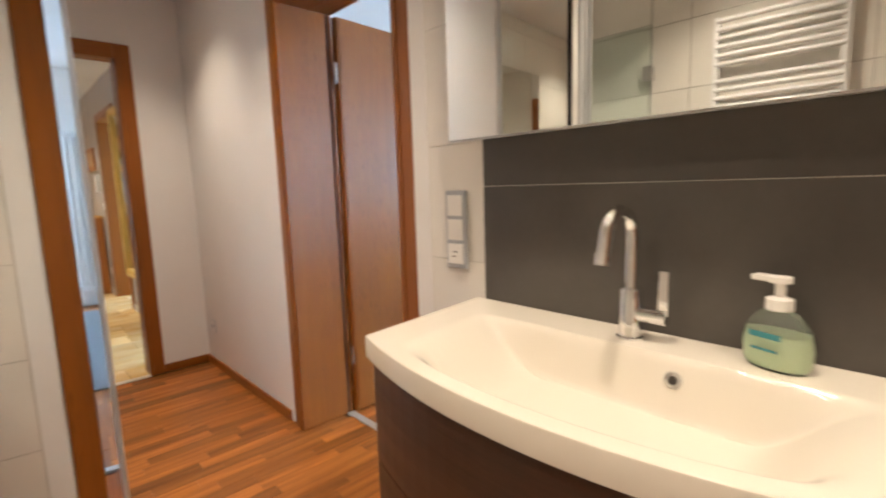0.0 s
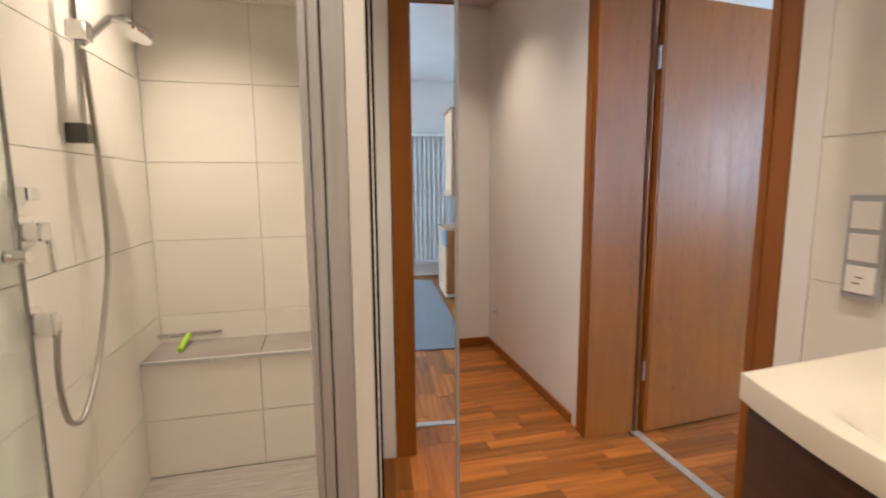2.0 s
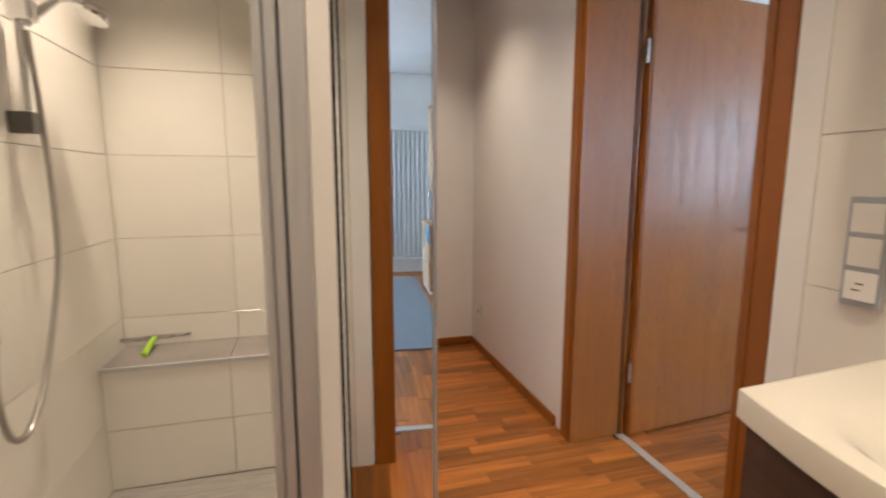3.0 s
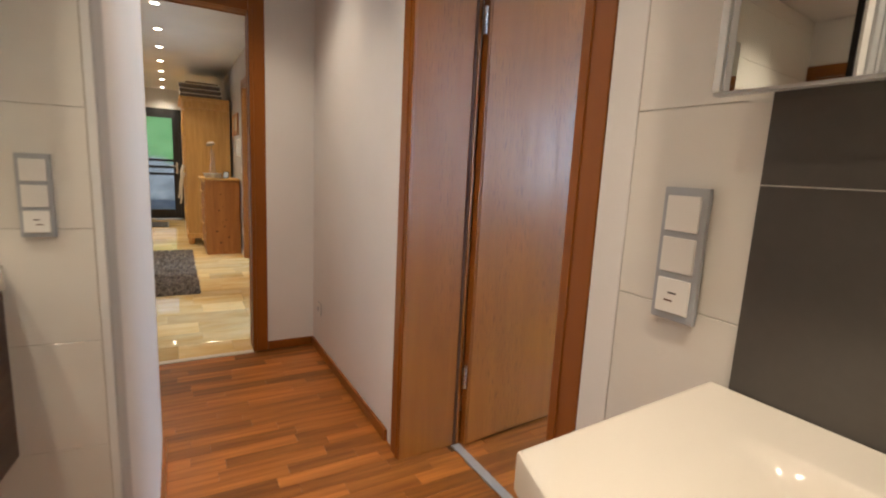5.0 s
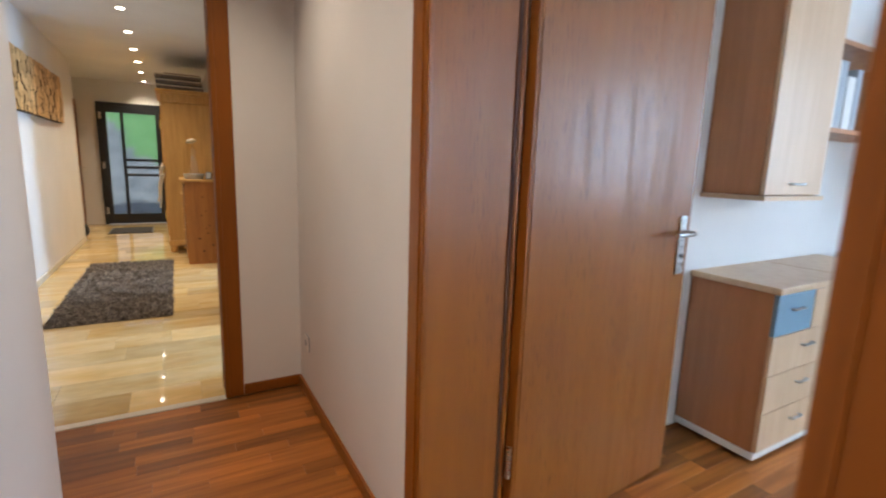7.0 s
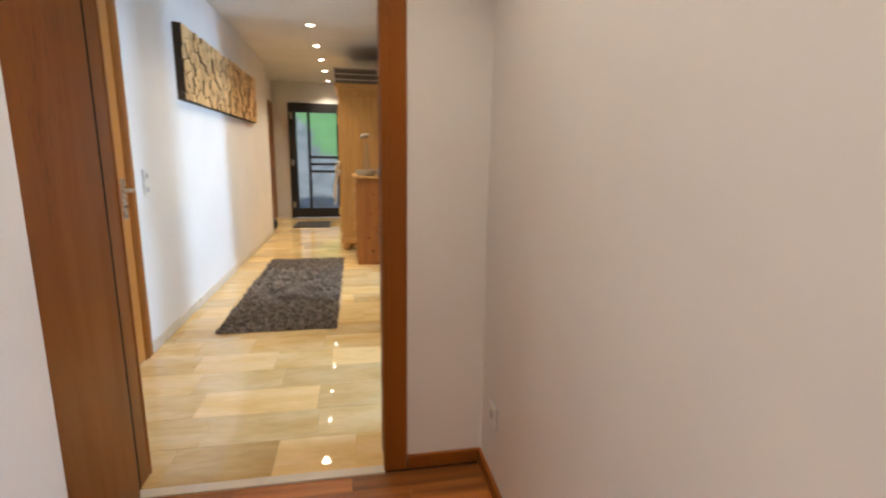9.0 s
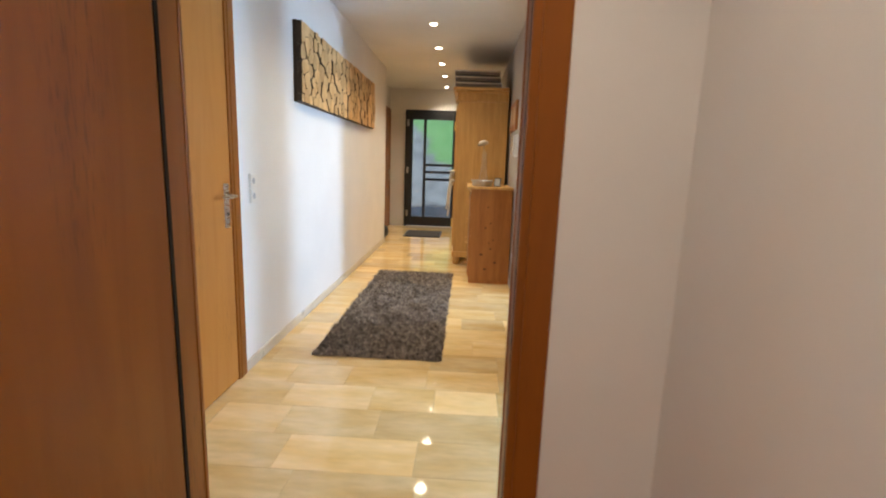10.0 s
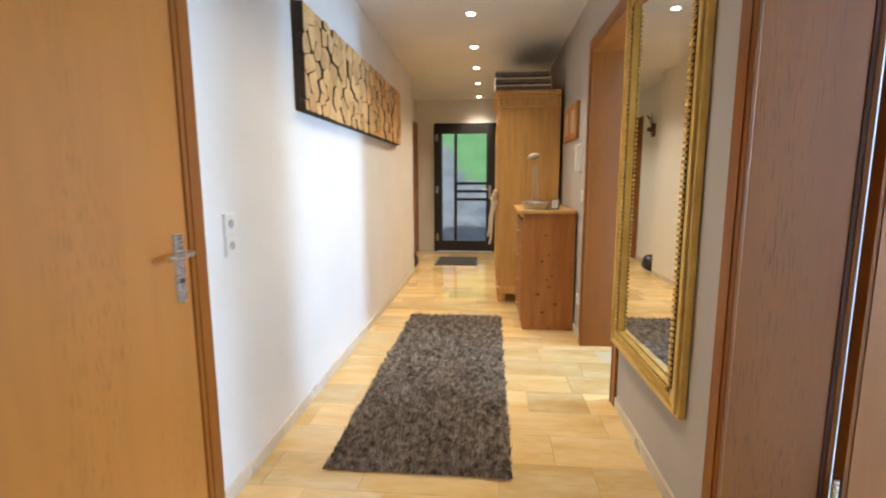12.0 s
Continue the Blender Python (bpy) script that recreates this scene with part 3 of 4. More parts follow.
def vanity():
    v = thing("vanity_cabinet", "dark walnut vanity cabinet with curved drawers", "cabinet")
    n = 18
    ys = [BY0 + 0.012 + (BY1 - BY0 - 0.024) * i / n for i in range(n + 1)]
    part("body", prism([(front(y, 0.035), y) for y in ys] + [(1.448, ys[-1]), (1.448, ys[0])], 0.30, BZ - 0.165), M["walnut"], v)
    for y0, y1 in ((ys[0], ys[0] + 0.016), (ys[-1] - 0.016, ys[-1])):
        part("side_panel", boxes((front(ys[0], 0.036), 1.448, y0, y1, BZ - 0.165, BZ - 0.053)), M["walnut"], v)
    for z0, z1 in ((0.305, 0.560), (0.566, BZ - 0.056)):
        part("drawer_front", prism([(front(y, 0.016), y) for y in ys] + [(front(y, 0.0345), y) for y in reversed(ys)], z0, z1), M["walnut"], v)


vanity()


def faucet():
    f = thing("basin_faucet", "chrome single lever basin faucet with curved spout", "faucet", at=(1.353, 0.886, BZ + 0.0165))
    part("base", lathe([(0.0, 0), (0.027, 0), (0.027, 0.004), (0.0235, 0.007), (0.0235, 0.105), (0.021, 0.108), (0.0, 0.108)]), M["chrome"], f, smooth=True)
    pts = [(0, 0, 0.10), (0, 0, 0.21)] + [(-0.048 + 0.048 * math.cos(a), 0.004 - 0.004 * math.cos(a), 0.222 + 0.048 * math.sin(a)) for a in np.linspace(0, math.pi * 0.9, 12)] + [(-0.101, 0.008, 0.205), (-0.108, 0.008, 0.18)]
    part("spout", tube(pts, 0.0135, 14), M["chrome"], f, smooth=True)
    part("aerator", tube([(-0.1055, 0.008, 0.19), (-0.111, 0.008, 0.168)], 0.0165, 14), M["chrome"], f, smooth=True)
    part("lever_body", tube([(0, -0.015, 0.055), (0, -0.075, 0.055)], 0.0165, 14), M["chrome"], f, smooth=True)
    part("lever", boxes((-0.006, 0.006, -0.078, -0.058, 0.058, 0.15), bevel=0.003), M["chrome"], f)


faucet()


def soap_bottle():
    s = thing("soap_dispenser", "clear pump bottle of pale green hand soap", "soap bottle", at=(1.360, 0.628, BZ + 0.0165), turn=-20)
    prof = [(0.0, 0), (0.048, 0.001), (0.055, 0.012), (0.057, 0.04), (0.050, 0.075), (0.032, 0.098), (0.018, 0.104), (0.0, 0.104)]
    bm = lathe(prof, 32)
    bmesh.ops.scale(bm, vec=(0.62, 1, 1), verts=bm.verts)
    part("bottle", bm, M["bottle"], s, smooth=True)
    bm = lathe([(0.0, 0.003), (0.046, 0.004), (0.052, 0.014), (0.054, 0.04), (0.049, 0.062), (0.0, 0.062)], 32)
    bmesh.ops.scale(bm, vec=(0.60, 0.97, 1), verts=bm.verts)
    part("soap", bm, M["soap"], s, "pale green liquid", smooth=True)
    part("collar", lathe([(0.0, 0.103), (0.021, 0.103), (0.021, 0.122), (0.010, 0.126), (0.0, 0.126)]), M["white_plastic"], s, smooth=True)
    bm = lathe([(0.0, 0.125), (0.008, 0.125), (0.008, 0.148), (0.017, 0.150), (0.017, 0.160), (0.0, 0.162)])
    part("pump", bm, M["white_plastic"], s, smooth=True)
    part("nozzle", boxes((-0.012, 0.012, 0.0, 0.045, 0.150, 0.160), bevel=0.003), M["white_plastic"], s)
    part("label_bar", boxes((-0.0375, -0.0362, -0.026, 0.026, 0.058, 0.068)), M["teal"], s)
    part("label_bar", boxes((-0.0375, -0.0362, -0.022, 0.022, 0.036, 0.040)), M["teal"], s)


soap_bottle()


def mirror_cabinet():
    c = thing("mirror_cabinet", "wall cabinet with mirrored doors and sides", "mirror cabinet")
    y0, y1, z0, z1 = 0.12, 1.374, 1.345, 2.06
    part("body", boxes((1.336, 1.43, y0, y1, z0, z1)), M["alu"], c)
    part("underside", boxes((1.3365, 1.428, y0 + 0.003, y1 - 0.003, z0 - 0.004, z0 - 0.0005)), M["mirror"], c, "reflecting metal underside")
    part("side_mirror", boxes((1.3365, 1.428, y1 + 0.0005, y1 + 0.005, z0, z1)), M["mirror"], c, "mirrored side")
    for a, b in ((y0, 0.8385), (0.8395, y1 + 0.004)):
        d = part("door", boxes((1.3185, 1.3355, a, b, z0 - 0.006, z1)), M["alu"], c)
        part("mirror", boxes((1.3145, 1.318, a, b, z0 - 0.002, z1)), M["mirror"], d, "mirror glass")


mirror_cabinet()


def switch_plate():
    s = thing("switch_plate", "grey triple frame with two switches and a socket", "light switch", at=(1.4268, 1.4635, 1.091))
    part("frame", boxes((-0.010, 0.0, -0.041, 0.041, -0.118, 0.118), bevel=0.002), M["grey_plastic"], s)
    for z in (0.073, 0.0, -0.073):
        r = part("rocker", boxes((-0.015, -0.0102, -0.031, 0.031, z - 0.031, z + 0.031), bevel=0.002), M["white_plastic"], s)
        if z < -0.05:
            part("mark", boxes((-0.0156, -0.0152, -0.008, 0.008, z + 0.004, z + 0.007)), M["ink"], r)
            part("mark", boxes((-0.0156, -0.0152, -0.002, 0.014, z - 0.010, z - 0.007)), M["knot"], r)


switch_plate()

# ---- bathroom: shower ----
solid("angled_mirror", prism([(0.3445, 1.6195), (0.3485, 1.6150), (0.5605, 1.8058), (0.5565, 1.8103)], 0.0, 2.45), M["mirror"], "tall narrow mirror on the angled wall end", "mirror")
solid("mirror_edge_trim", prism([(0.5572, 1.8118), (0.5625, 1.8055), (0.5735, 1.8155), (0.5690, 1.8215)], 0.0, 2.46), M["alu"], "slim silver edge trim beside the mirror", "trim", kind="structure")


def shower_post():
    p = thing("shower_frame", "silver aluminium shower frame profile", "shower frame", kind="structure")
    part("post", boxes((0.212, 0.226, 1.575, 1.632, 0, 2.3), bevel=0.003), M["alu"], p)
    part("post", boxes((0.2265, 0.248, 1.586, 1.632, 0, 2.3), bevel=0.005), M["alu"], p)
    part("groove", boxes((0.2485, 0.252, 1.600, 1.632, 0, 2.3)), M["steel_dark"], p, "dark groove of the profile")
    part("post", boxes((0.2525, 0.292, 1.588, 1.632, 0, 2.3), bevel=0.005), M["alu"], p)
    part("cover_strip", boxes((0.2925, 0.333, 1.596, 1.632, 0, 2.3), bevel=0.003), M["white_plastic"], p, "pale cover strip")
    part("seal", boxes((0.3335, 0.3395, 1.604, 1.630, 0, 2.3)), M["seal"], p, "black rubber seal")


shower_post()

structure("floor_shower", boxes((-0.53, 0.40, 1.60, 2.77, -0.02, 0.012), bevel=0.002), M["shower_floor"], "grey streaked shower floor", "floor")


def bench():
    b = thing("shower_bench", "tiled shower bench with a grey seat", "bench")
    part("core", boxes((-0.53, 0.40, 2.785, 3.06, 0, 0.508)), M["grout"], b)
    xs = [-0.517, -0.055, 0.40]
    for a, c in zip(xs, xs[1:]):
        for z0, z1 in ((0.014, 0.262), (0.265, 0.503)):
            part("tile", boxes((a + 0.0015, c - 0.0015, 2.772, 2.784, z0, z1), bevel=0.001), M["tile"], b)
        part("seat_tile", boxes((a + 0.0015, c - 0.0015, 2.780, 3.046, 0.5085, 0.520), bevel=0.001), M["grey_tile"], b, "grey brown seat tile")
    part("edge_trim", boxes((-0.517, 0.40, 2.766, 2.7795, 0.5045, 0.522), bevel=0.002), M["alu"], b, "silver edge trim")


bench()
# ---- shower fittings ----
WL = -0.517


def shower_set():
    s = thing("shower_set", "chrome hand shower on a wall rail with hose", "shower")
    bm = bmesh.new()
    rod(bm, (WL + 0.045, 2.40, 1.40), (WL + 0.045, 2.40, 2.08), 0.0105)
    part("rail", bm, M["chrome"], s, smooth=True)
    for z in (1.405, 2.06):
        part("rail_bracket", boxes((WL, WL + 0.06, 2.38, 2.42, z - 0.03, z + 0.03), bevel=0.004), M["steel_dark"] if z < 2 else M["steel"], s)
    part("slider", boxes((WL + 0.025, WL + 0.085, 2.38, 2.43, 1.68, 1.74), bevel=0.008), M["chrome"], s)
    head = [(WL + 0.06, 2.40, 1.675), (WL + 0.08, 2.44, 1.72), (WL + 0.105, 2.49, 1.775), (WL + 0.135, 2.535, 1.795), (WL + 0.15, 2.56, 1.790)]
    part("handset", tube(head, 0.014, 12), M["chrome"], s, smooth=True)
    bm = lathe([(0.0, 0.0), (0.045, 0.0), (0.052, 0.008), (0.050, 0.02), (0.025, 0.038), (0.0, 0.042)])
    bmesh.ops.transform(bm, matrix=pose(WL + 0.155, 2.585, 1.752, -18, 18, 0), verts=bm.verts)
    part("spray_head", bm, M["chrome"], s, smooth=True)
    knots = [(2.095, 0.86), (2.078, 0.77), (2.08, 0.67), (2.11, 0.595), (2.18, 0.578), (2.27, 0.66), (2.36, 0.82), (2.43, 1.0), (2.445, 1.2), (2.43, 1.45), (2.40, 1.69)]
    hose = []
    for k in range(len(knots) - 1):
        p = [Vector(knots[min(max(k + o, 0), len(knots) - 1)]) for o in (-1, 0, 1, 2)]
        for u in np.arange(0, 1, 0.2):
            q = 0.5 * (2 * p[1] + (p[2] - p[0]) * u + (2 * p[0] - 5 * p[1] + 4 * p[2] - p[3]) * u * u + (3 * p[1] - p[0] - 3 * p[2] + p[3]) * u ** 3)
            hose.append((WL + 0.06, q.x, q.y))
    part("hose", tube(hose, 0.0085, 10), M["hose"], s, "ribbed metal hose", smooth=True)


shower_set()


def shower_mixer():
    s = thing("shower_mixer", "chrome concealed shower mixer with lever", "shower mixer")
    part("plate", boxes((WL, WL + 0.012, 2.055, 2.145, 1.085, 1.165), bevel=0.006), M["chrome"], s)
    part("mixer_body", boxes((WL + 0.012, WL + 0.06, 2.075, 2.125, 1.10, 1.15), bevel=0.008), M["chrome"], s)
    part("lever", boxes((WL + 0.045, WL + 0.06, 2.12, 2.135, 1.015, 1.105), bevel=0.004), M["chrome"], s)


shower_mixer()
v = thing("diverter_valve", "chrome round diverter valve on the tiles", "valve")
bm = bmesh.new()
rod(bm, (WL, 2.085, 1.225), (WL + 0.012, 2.085, 1.225), 0.042, n=28)
part("rosette", bm, M["chrome"], v, smooth=True)
part("knob", boxes((WL + 0.012, WL + 0.05, 2.06, 2.11, 1.205, 1.24), bevel=0.006), M["chrome"], v)
v = thing("hose_outlet", "chrome square wall outlet for the hose", "wall outlet")
part("plate", boxes((WL, WL + 0.012, 2.06, 2.13, 0.855, 0.925), bevel=0.004), M["chrome"], v)
part("spigot", boxes((WL + 0.012, WL + 0.065, 2.077, 2.113, 0.845, 0.91), bevel=0.008), M["chrome"], v)


def glass_door():
    g = thing("shower_door", "clear glass shower door folded open inward", "shower door")
    part("pane", boxes((-0.474, -0.466, 1.60, 1.995, 0.02, 2.05), bevel=0.001), M["glass"], g).visible_shadow = False
    part("edge_seal", boxes((-0.4765, -0.4635, 1.9955, 2.003, 0.02, 2.05)), M["steel_dark"], g, "dark edge seal")
    for x0, x1 in ((-0.502, -0.4745), (-0.4655, -0.427)):
        bm = bmesh.new()
        rod(bm, (x0, 1.955, 1.08), (x1, 1.955, 1.08), 0.02, 0.014 if x0 > -0.48 else 0.018, 24)
        part("knob", bm, M["chrome"], g, "round chrome knob", smooth=True)
    for z in (0.3, 1.8):
        part("hinge", boxes((-0.517, -0.462, 1.60, 1.65, z - 0.04, z + 0.04), bevel=0.004), M["chrome"], g)


glass_door()


def squeegee():
    s = thing("squeegee", "shower squeegee with a lime green grip", "squeegee", at=(-0.385, 2.955, 0.521), turn=4)
    part("blade", boxes((-0.14, 0.14, 0.045, 0.058, 0.03, 0.05), bevel=0.003), M["steel"], s, "steel blade holder")
    part("grip", tube([(0.0, 0.05, 0.038), (-0.003, 0.01, 0.036), (-0.008, -0.04, 0.026), (-0.014, -0.09, 0.013)], 0.012, 12), M["lime"], s, "lime green grip", smooth=True)


squeegee()


def towel_radiator():
    r = thing("towel_radiator", "white towel radiator on the tiled wall", "radiator")
    for y in (0.78, 1.28):
        part("upright", boxes((WL + 0.03, WL + 0.06, y - 0.015, y + 0.015, 0.75, 2.0), bevel=0.006), M["radiator"], r)
        for z in (0.85, 1.9):
            bm = bmesh.new()
            rod(bm, (WL - 0.002, y, z), (WL + 0.03, y, z), 0.012)
            part("wall_mount", bm, M["radiator"], r)
    for i in range(30):
        if i % 8 == 7:
            continue
        z = 0.79 + i * 0.041
        bm = bmesh.new()
        rod(bm, (WL + 0.055, 0.78, z), (WL + 0.055, 1.28, z), 0.012, n=12)
        part("tube", bm, M["radiator"], r, smooth=True)


towel_radiator()

# ---- vestibule ----


def wall_plate(label, m, rows, rim="white_plastic"):
    s = thing("wall_socket", label, "socket")
    s.matrix_world = m
    for z in rows:
        part("frame", boxes((-0.041, 0.041, -0.005, 0, z - 0.041, z + 0.041), bevel=0.002), M[rim], s)
        f = part("plate", boxes((-0.037, 0.037, -0.010, -0.0052, z - 0.037, z + 0.037), bevel=0.002), M["white_plastic"], s)
        bm = bmesh.new()
        rod(bm, (0, -0.0115, z), (0, -0.0102, z), 0.017, n=24)
        part("insert", bm, M["grey_plastic"], f)
    return s


# grey frame paints the shade round the white plate's edge
wall_plate("white wall socket low on the plaster, edge shade as a grey rim", pose(1.4495, 3.925, 0.295, 0, 0, -90), (0,), "grey_plastic")
wall_plate("white switch and socket on the hall wall", pose(-0.2595, 5.58, 1.02, 0, 0, 90), (0.0415, -0.0415))
wall_plate("white light switch beside the doorway", pose(1.4195, 7.52, 1.10, 0, 0, -90), (0,))
wall_plate("white wall socket low beside the doorway", pose(1.4195, 7.56, 0.30, 0, 0, -90), (0,))

# ---- hall ----


BEAD = mesh_of("bead", boxes((-0.0058, 0.0058, -0.010, 0.010, -0.006, 0.006), bevel=0.003), M["gold"])


def new_bead(parent, at, turn):
    ob = new("bead", BEAD)
    ob.parent = parent
    ob.matrix_local = pose(*at, turn, 0, 0)


def gold_mirror():
    g = thing("gold_mirror", "tall wall mirror in a beaded gold frame", "mirror", at=(1.418, 5.507, 0.387), turn=1.7)
    w, h, f = 0.811, 1.70, 0.085
    part("mirror_glass", boxes((-0.012, -0.006, f - 0.01, w - f + 0.01, f - 0.01, h - f + 0.01)), M["mirror"], g)
    for y0, y1, z0, z1 in ((0, f, 0, h), (w - f, w, 0, h), (f, w - f, 0, f), (f, w - f, h - f, h)):
        part("frame_bar", boxes((-0.028, 0, y0, y1, z0, z1), bevel=0.006), M["gold"], g)
    q = f - 0.022
    for y0, y1, z0, z1 in ((0.012, 0.032, 0.012, h - 0.012), (w - 0.032, w - 0.012, 0.012, h - 0.012), (0.032, w - 0.032, 0.012, 0.032), (0.032, w - 0.032, h - 0.032, h - 0.012)):
        part("outer_moulding", boxes((-0.040, -0.0285, y0, y1, z0, z1), bevel=0.004), M["gold"], g)
    beads = int((h - 2 * f) / 0.021)
    for y in (f - 0.012, w - f + 0.012):
        part("bead_bed", boxes((-0.030, -0.0285, y - 0.011, y + 0.011, f, h - f)), M["gold_dark"], g)
        for i in range(beads):
            new_bead(g, (-0.036, y, f + 0.012 + i * 0.021), 0)
    for z in (f - 0.012, h - f + 0.012):
        part("bead_bed", boxes((-0.030, -0.0285, f, w - f, z - 0.011, z + 0.011)), M["gold_dark"], g)
        for i in range(int((w - 2 * f) / 0.021)):
            new_bead(g, (-0.036, f + 0.012 + i * 0.021, z), 90)


gold_mirror()


def chest():
    c = thing("chest_of_drawers", "knotty aged pine chest with a paler top", "chest")
    x0, x1, y0, y1, h = 0.985, 1.405, 7.679, 8.46, 0.955
    part("side", boxes((x0 + 0.01, x1, y0, y0 + 0.022, 0.03, h), bevel=0.003), M["pine_dark"], c)
    part("side", boxes((x0 + 0.01, x1, y1 - 0.022, y1, 0.03, h), bevel=0.003), M["pine_dark"], c)
    part("carcass", boxes((x0 + 0.02, x1, y0 + 0.0225, y1 - 0.0225, 0.05, h)), M["pine_dark"], c)
    part("plinth", boxes((x0 + 0.015, x1, y0 + 0.004, y1 - 0.004, 0, 0.03)), M["pine_dark"], c)
    part("top", boxes((x0 - 0.035, x1, y0 - 0.025, y1 + 0.02, h, h + 0.025), bevel=0.006), M["pine"], c, "pale pine top")
    part("top_moulding", boxes((x0 - 0.012, x0 + 0.008, y0 - 0.008, y1 + 0.005, h - 0.03, h), bevel=0.006), M["pine"], c)
    for k in range(4):
        d = part("drawer_front", boxes((x0, x0 + 0.019, y0 + 0.03, y1 - 0.03, 0.07 + k * 0.21, 0.27 + k * 0.21), bevel=0.004), M["pine_dark"], c)
        for y in (y0 + 0.22, y1 - 0.22):
            bm = lathe([(0.0, 0), (0.009, 0), (0.008, 0.012), (0.016, 0.02), (0.014, 0.03), (0.0, 0.032)], 16)
            bmesh.ops.transform(bm, matrix=pose(x0, y, 0.17 + k * 0.21, 0, -90, 0), verts=bm.verts)
            part("knob", bm, M["pine"], d, smooth=True)
    rng = random.Random(4)
    for x, z in ((1.17, 0.78), (1.20, 0.62), (1.15, 0.57), (1.23, 0.45), (1.19, 0.42), (1.21, 0.36), (1.12, 0.30), (1.26, 0.22), (1.16, 0.15)):
        bm = lathe([(0.0, 0), (0.006 + 0.006 * rng.random(), 0), (0.0, 0.0008)], 12)
        bmesh.ops.transform(bm, matrix=pose(x, y0 - 0.0002, z, 90, 0, 0) @ Matrix.Diagonal((1.5, 1, 1, 1)), verts=bm.verts)
        part("knot", bm, M["knot"], c)


chest()


def wardrobe():
    c = thing("wardrobe", "tall pale waxed pine wardrobe with a cornice", "wardrobe")
    x0, x1, y0, y1 = 0.815, 1.385, 8.56, 9.72
    part("body", boxes((x0, x1, y0, y1, 0.16, 1.90), bevel=0.004), M["pine"], c)
    part("frieze", boxes((x0 - 0.012, x1, y0 - 0.012, y1 + 0.012, 1.90, 1.985), bevel=0.004), M["pine"], c)
    part("cornice_step", boxes((x0 - 0.03, x1, y0 - 0.03, y1 + 0.03, 1.985, 2.01), bevel=0.008), M["pine"], c)
    part("cornice", boxes((x0 - 0.06, x1, y0 - 0.055, y1 + 0.055, 2.01, 2.045), bevel=0.008), M["pine"], c)
    part("frieze_bead", boxes((x0 - 0.022, x1, y0 - 0.022, y1 + 0.022, 1.888, 1.905), bevel=0.005), M["pine"], c)
    part("base_moulding", boxes((x0 - 0.015, x1, y0 - 0.015, y1 + 0.015, 0.09, 0.16), bevel=0.008), M["pine"], c)
    for y in (y0 + 0.04, y1 - 0.04):
        for x in (x0 + 0.04, x1 - 0.05):
            bm = lathe([(0.0, 0), (0.03, 0), (0.045, 0.03), (0.045, 0.06), (0.035, 0.09), (0.0, 0.09)], 20, (x, y, 0))
            part("foot", bm, M["pine"], c, smooth=True)
    for a, b in ((y0 + 0.07, (y0 + y1) / 2 - 0.004), ((y0 + y1) / 2 + 0.004, y1 - 0.07)):
        d = part("door", boxes((x0 - 0.02, x0 - 0.001, a, b, 0.22, 1.86), bevel=0.004), M["pine"], c)
        for z0, z1 in ((0.32, 0.98), (1.08, 1.76)):
            part("panel", boxes((x0 - 0.028, x0 - 0.0205, a + 0.09, b - 0.09, z0, z1), bevel=0.003), M["pine"], d)
    for z in (0.5, 1.05, 1.62):
        bm = bmesh.new()
        rod(bm, (x0 - 0.028, y0 + 0.062, z - 0.05), (x0 - 0.028, y0 + 0.062, z + 0.05), 0.008)
        part("hinge", bm, M["gold"], c, smooth=True)


wardrobe()


def ribbon():
    t = thing("hanging_tassel", "pale linen ribbon hung on the wardrobe door", "ribbon")
    for dx, ln in ((0.0, 0.44), (0.018, 0.36)):
        pts = [(0.765 - dx - 0.035 * (k / 10) ** 1.4 + 0.004 * math.sin(k), 8.60 + 0.012 * dx, 1.02 - ln * k / 10) for k in range(11)]
        part("band", tube(pts, 0.012, 8), M["linen"], t, smooth=True)
    for k in range(5):
        bm = bmesh.new()
        bmesh.ops.create_icosphere(bm, subdivisions=2, radius=0.026, matrix=pose(0.768 + 0.014 * math.sin(k * 2.1), 8.60 + 0.01 * math.cos(k * 2.7), 0.96 + 0.035 * k))
        part("knot", bm, M["linen"], t, smooth=True)


ribbon()


def blanket(z, x0, x1, mats, seed):
    b = thing("folded_blanket", "folded dark wool blanket with pale edging", "blanket", group="blankets on the wardrobe")
    rng = random.Random(seed)
    bm = bmesh.new()
    bmesh.ops.create_grid(bm, x_segments=16, y_segments=18, size=1)
    for v in bm.verts:
        x, y = v.co.x, v.co.y
        lift = 0.016 * (1 - 0.6 * (abs(x) ** 6 + abs(y) ** 6)) + 0.005 * noise.noise(Vector((x * 2, y * 2, seed)))
        v.co = Vector(((x0 + x1) / 2 + x * (x1 - x0) / 2, 8.86 + y * 0.33, z + 0.042 + lift))
    r = bmesh.ops.extrude_face_region(bm, geom=bm.faces[:])
    for v in [g for g in r["geom"] if isinstance(g, bmesh.types.BMVert)]:
        v.co.z = z + 0.002 + 0.2 * (v.co.z - z - 0.042)
    bmesh.ops.recalc_face_normals(bm, faces=bm.faces)
    part("fold", bm, mats[0], b, smooth=True)
    part("edging", boxes((x0 - 0.004, x1 + 0.003, 8.524, 8.529, z + 0.036, z + 0.052), (x0 - 0.006, x0 - 0.001, 8.529, 9.18, z + 0.036, z + 0.052), bevel=0.002), mats[1], b, "pale woven edging")


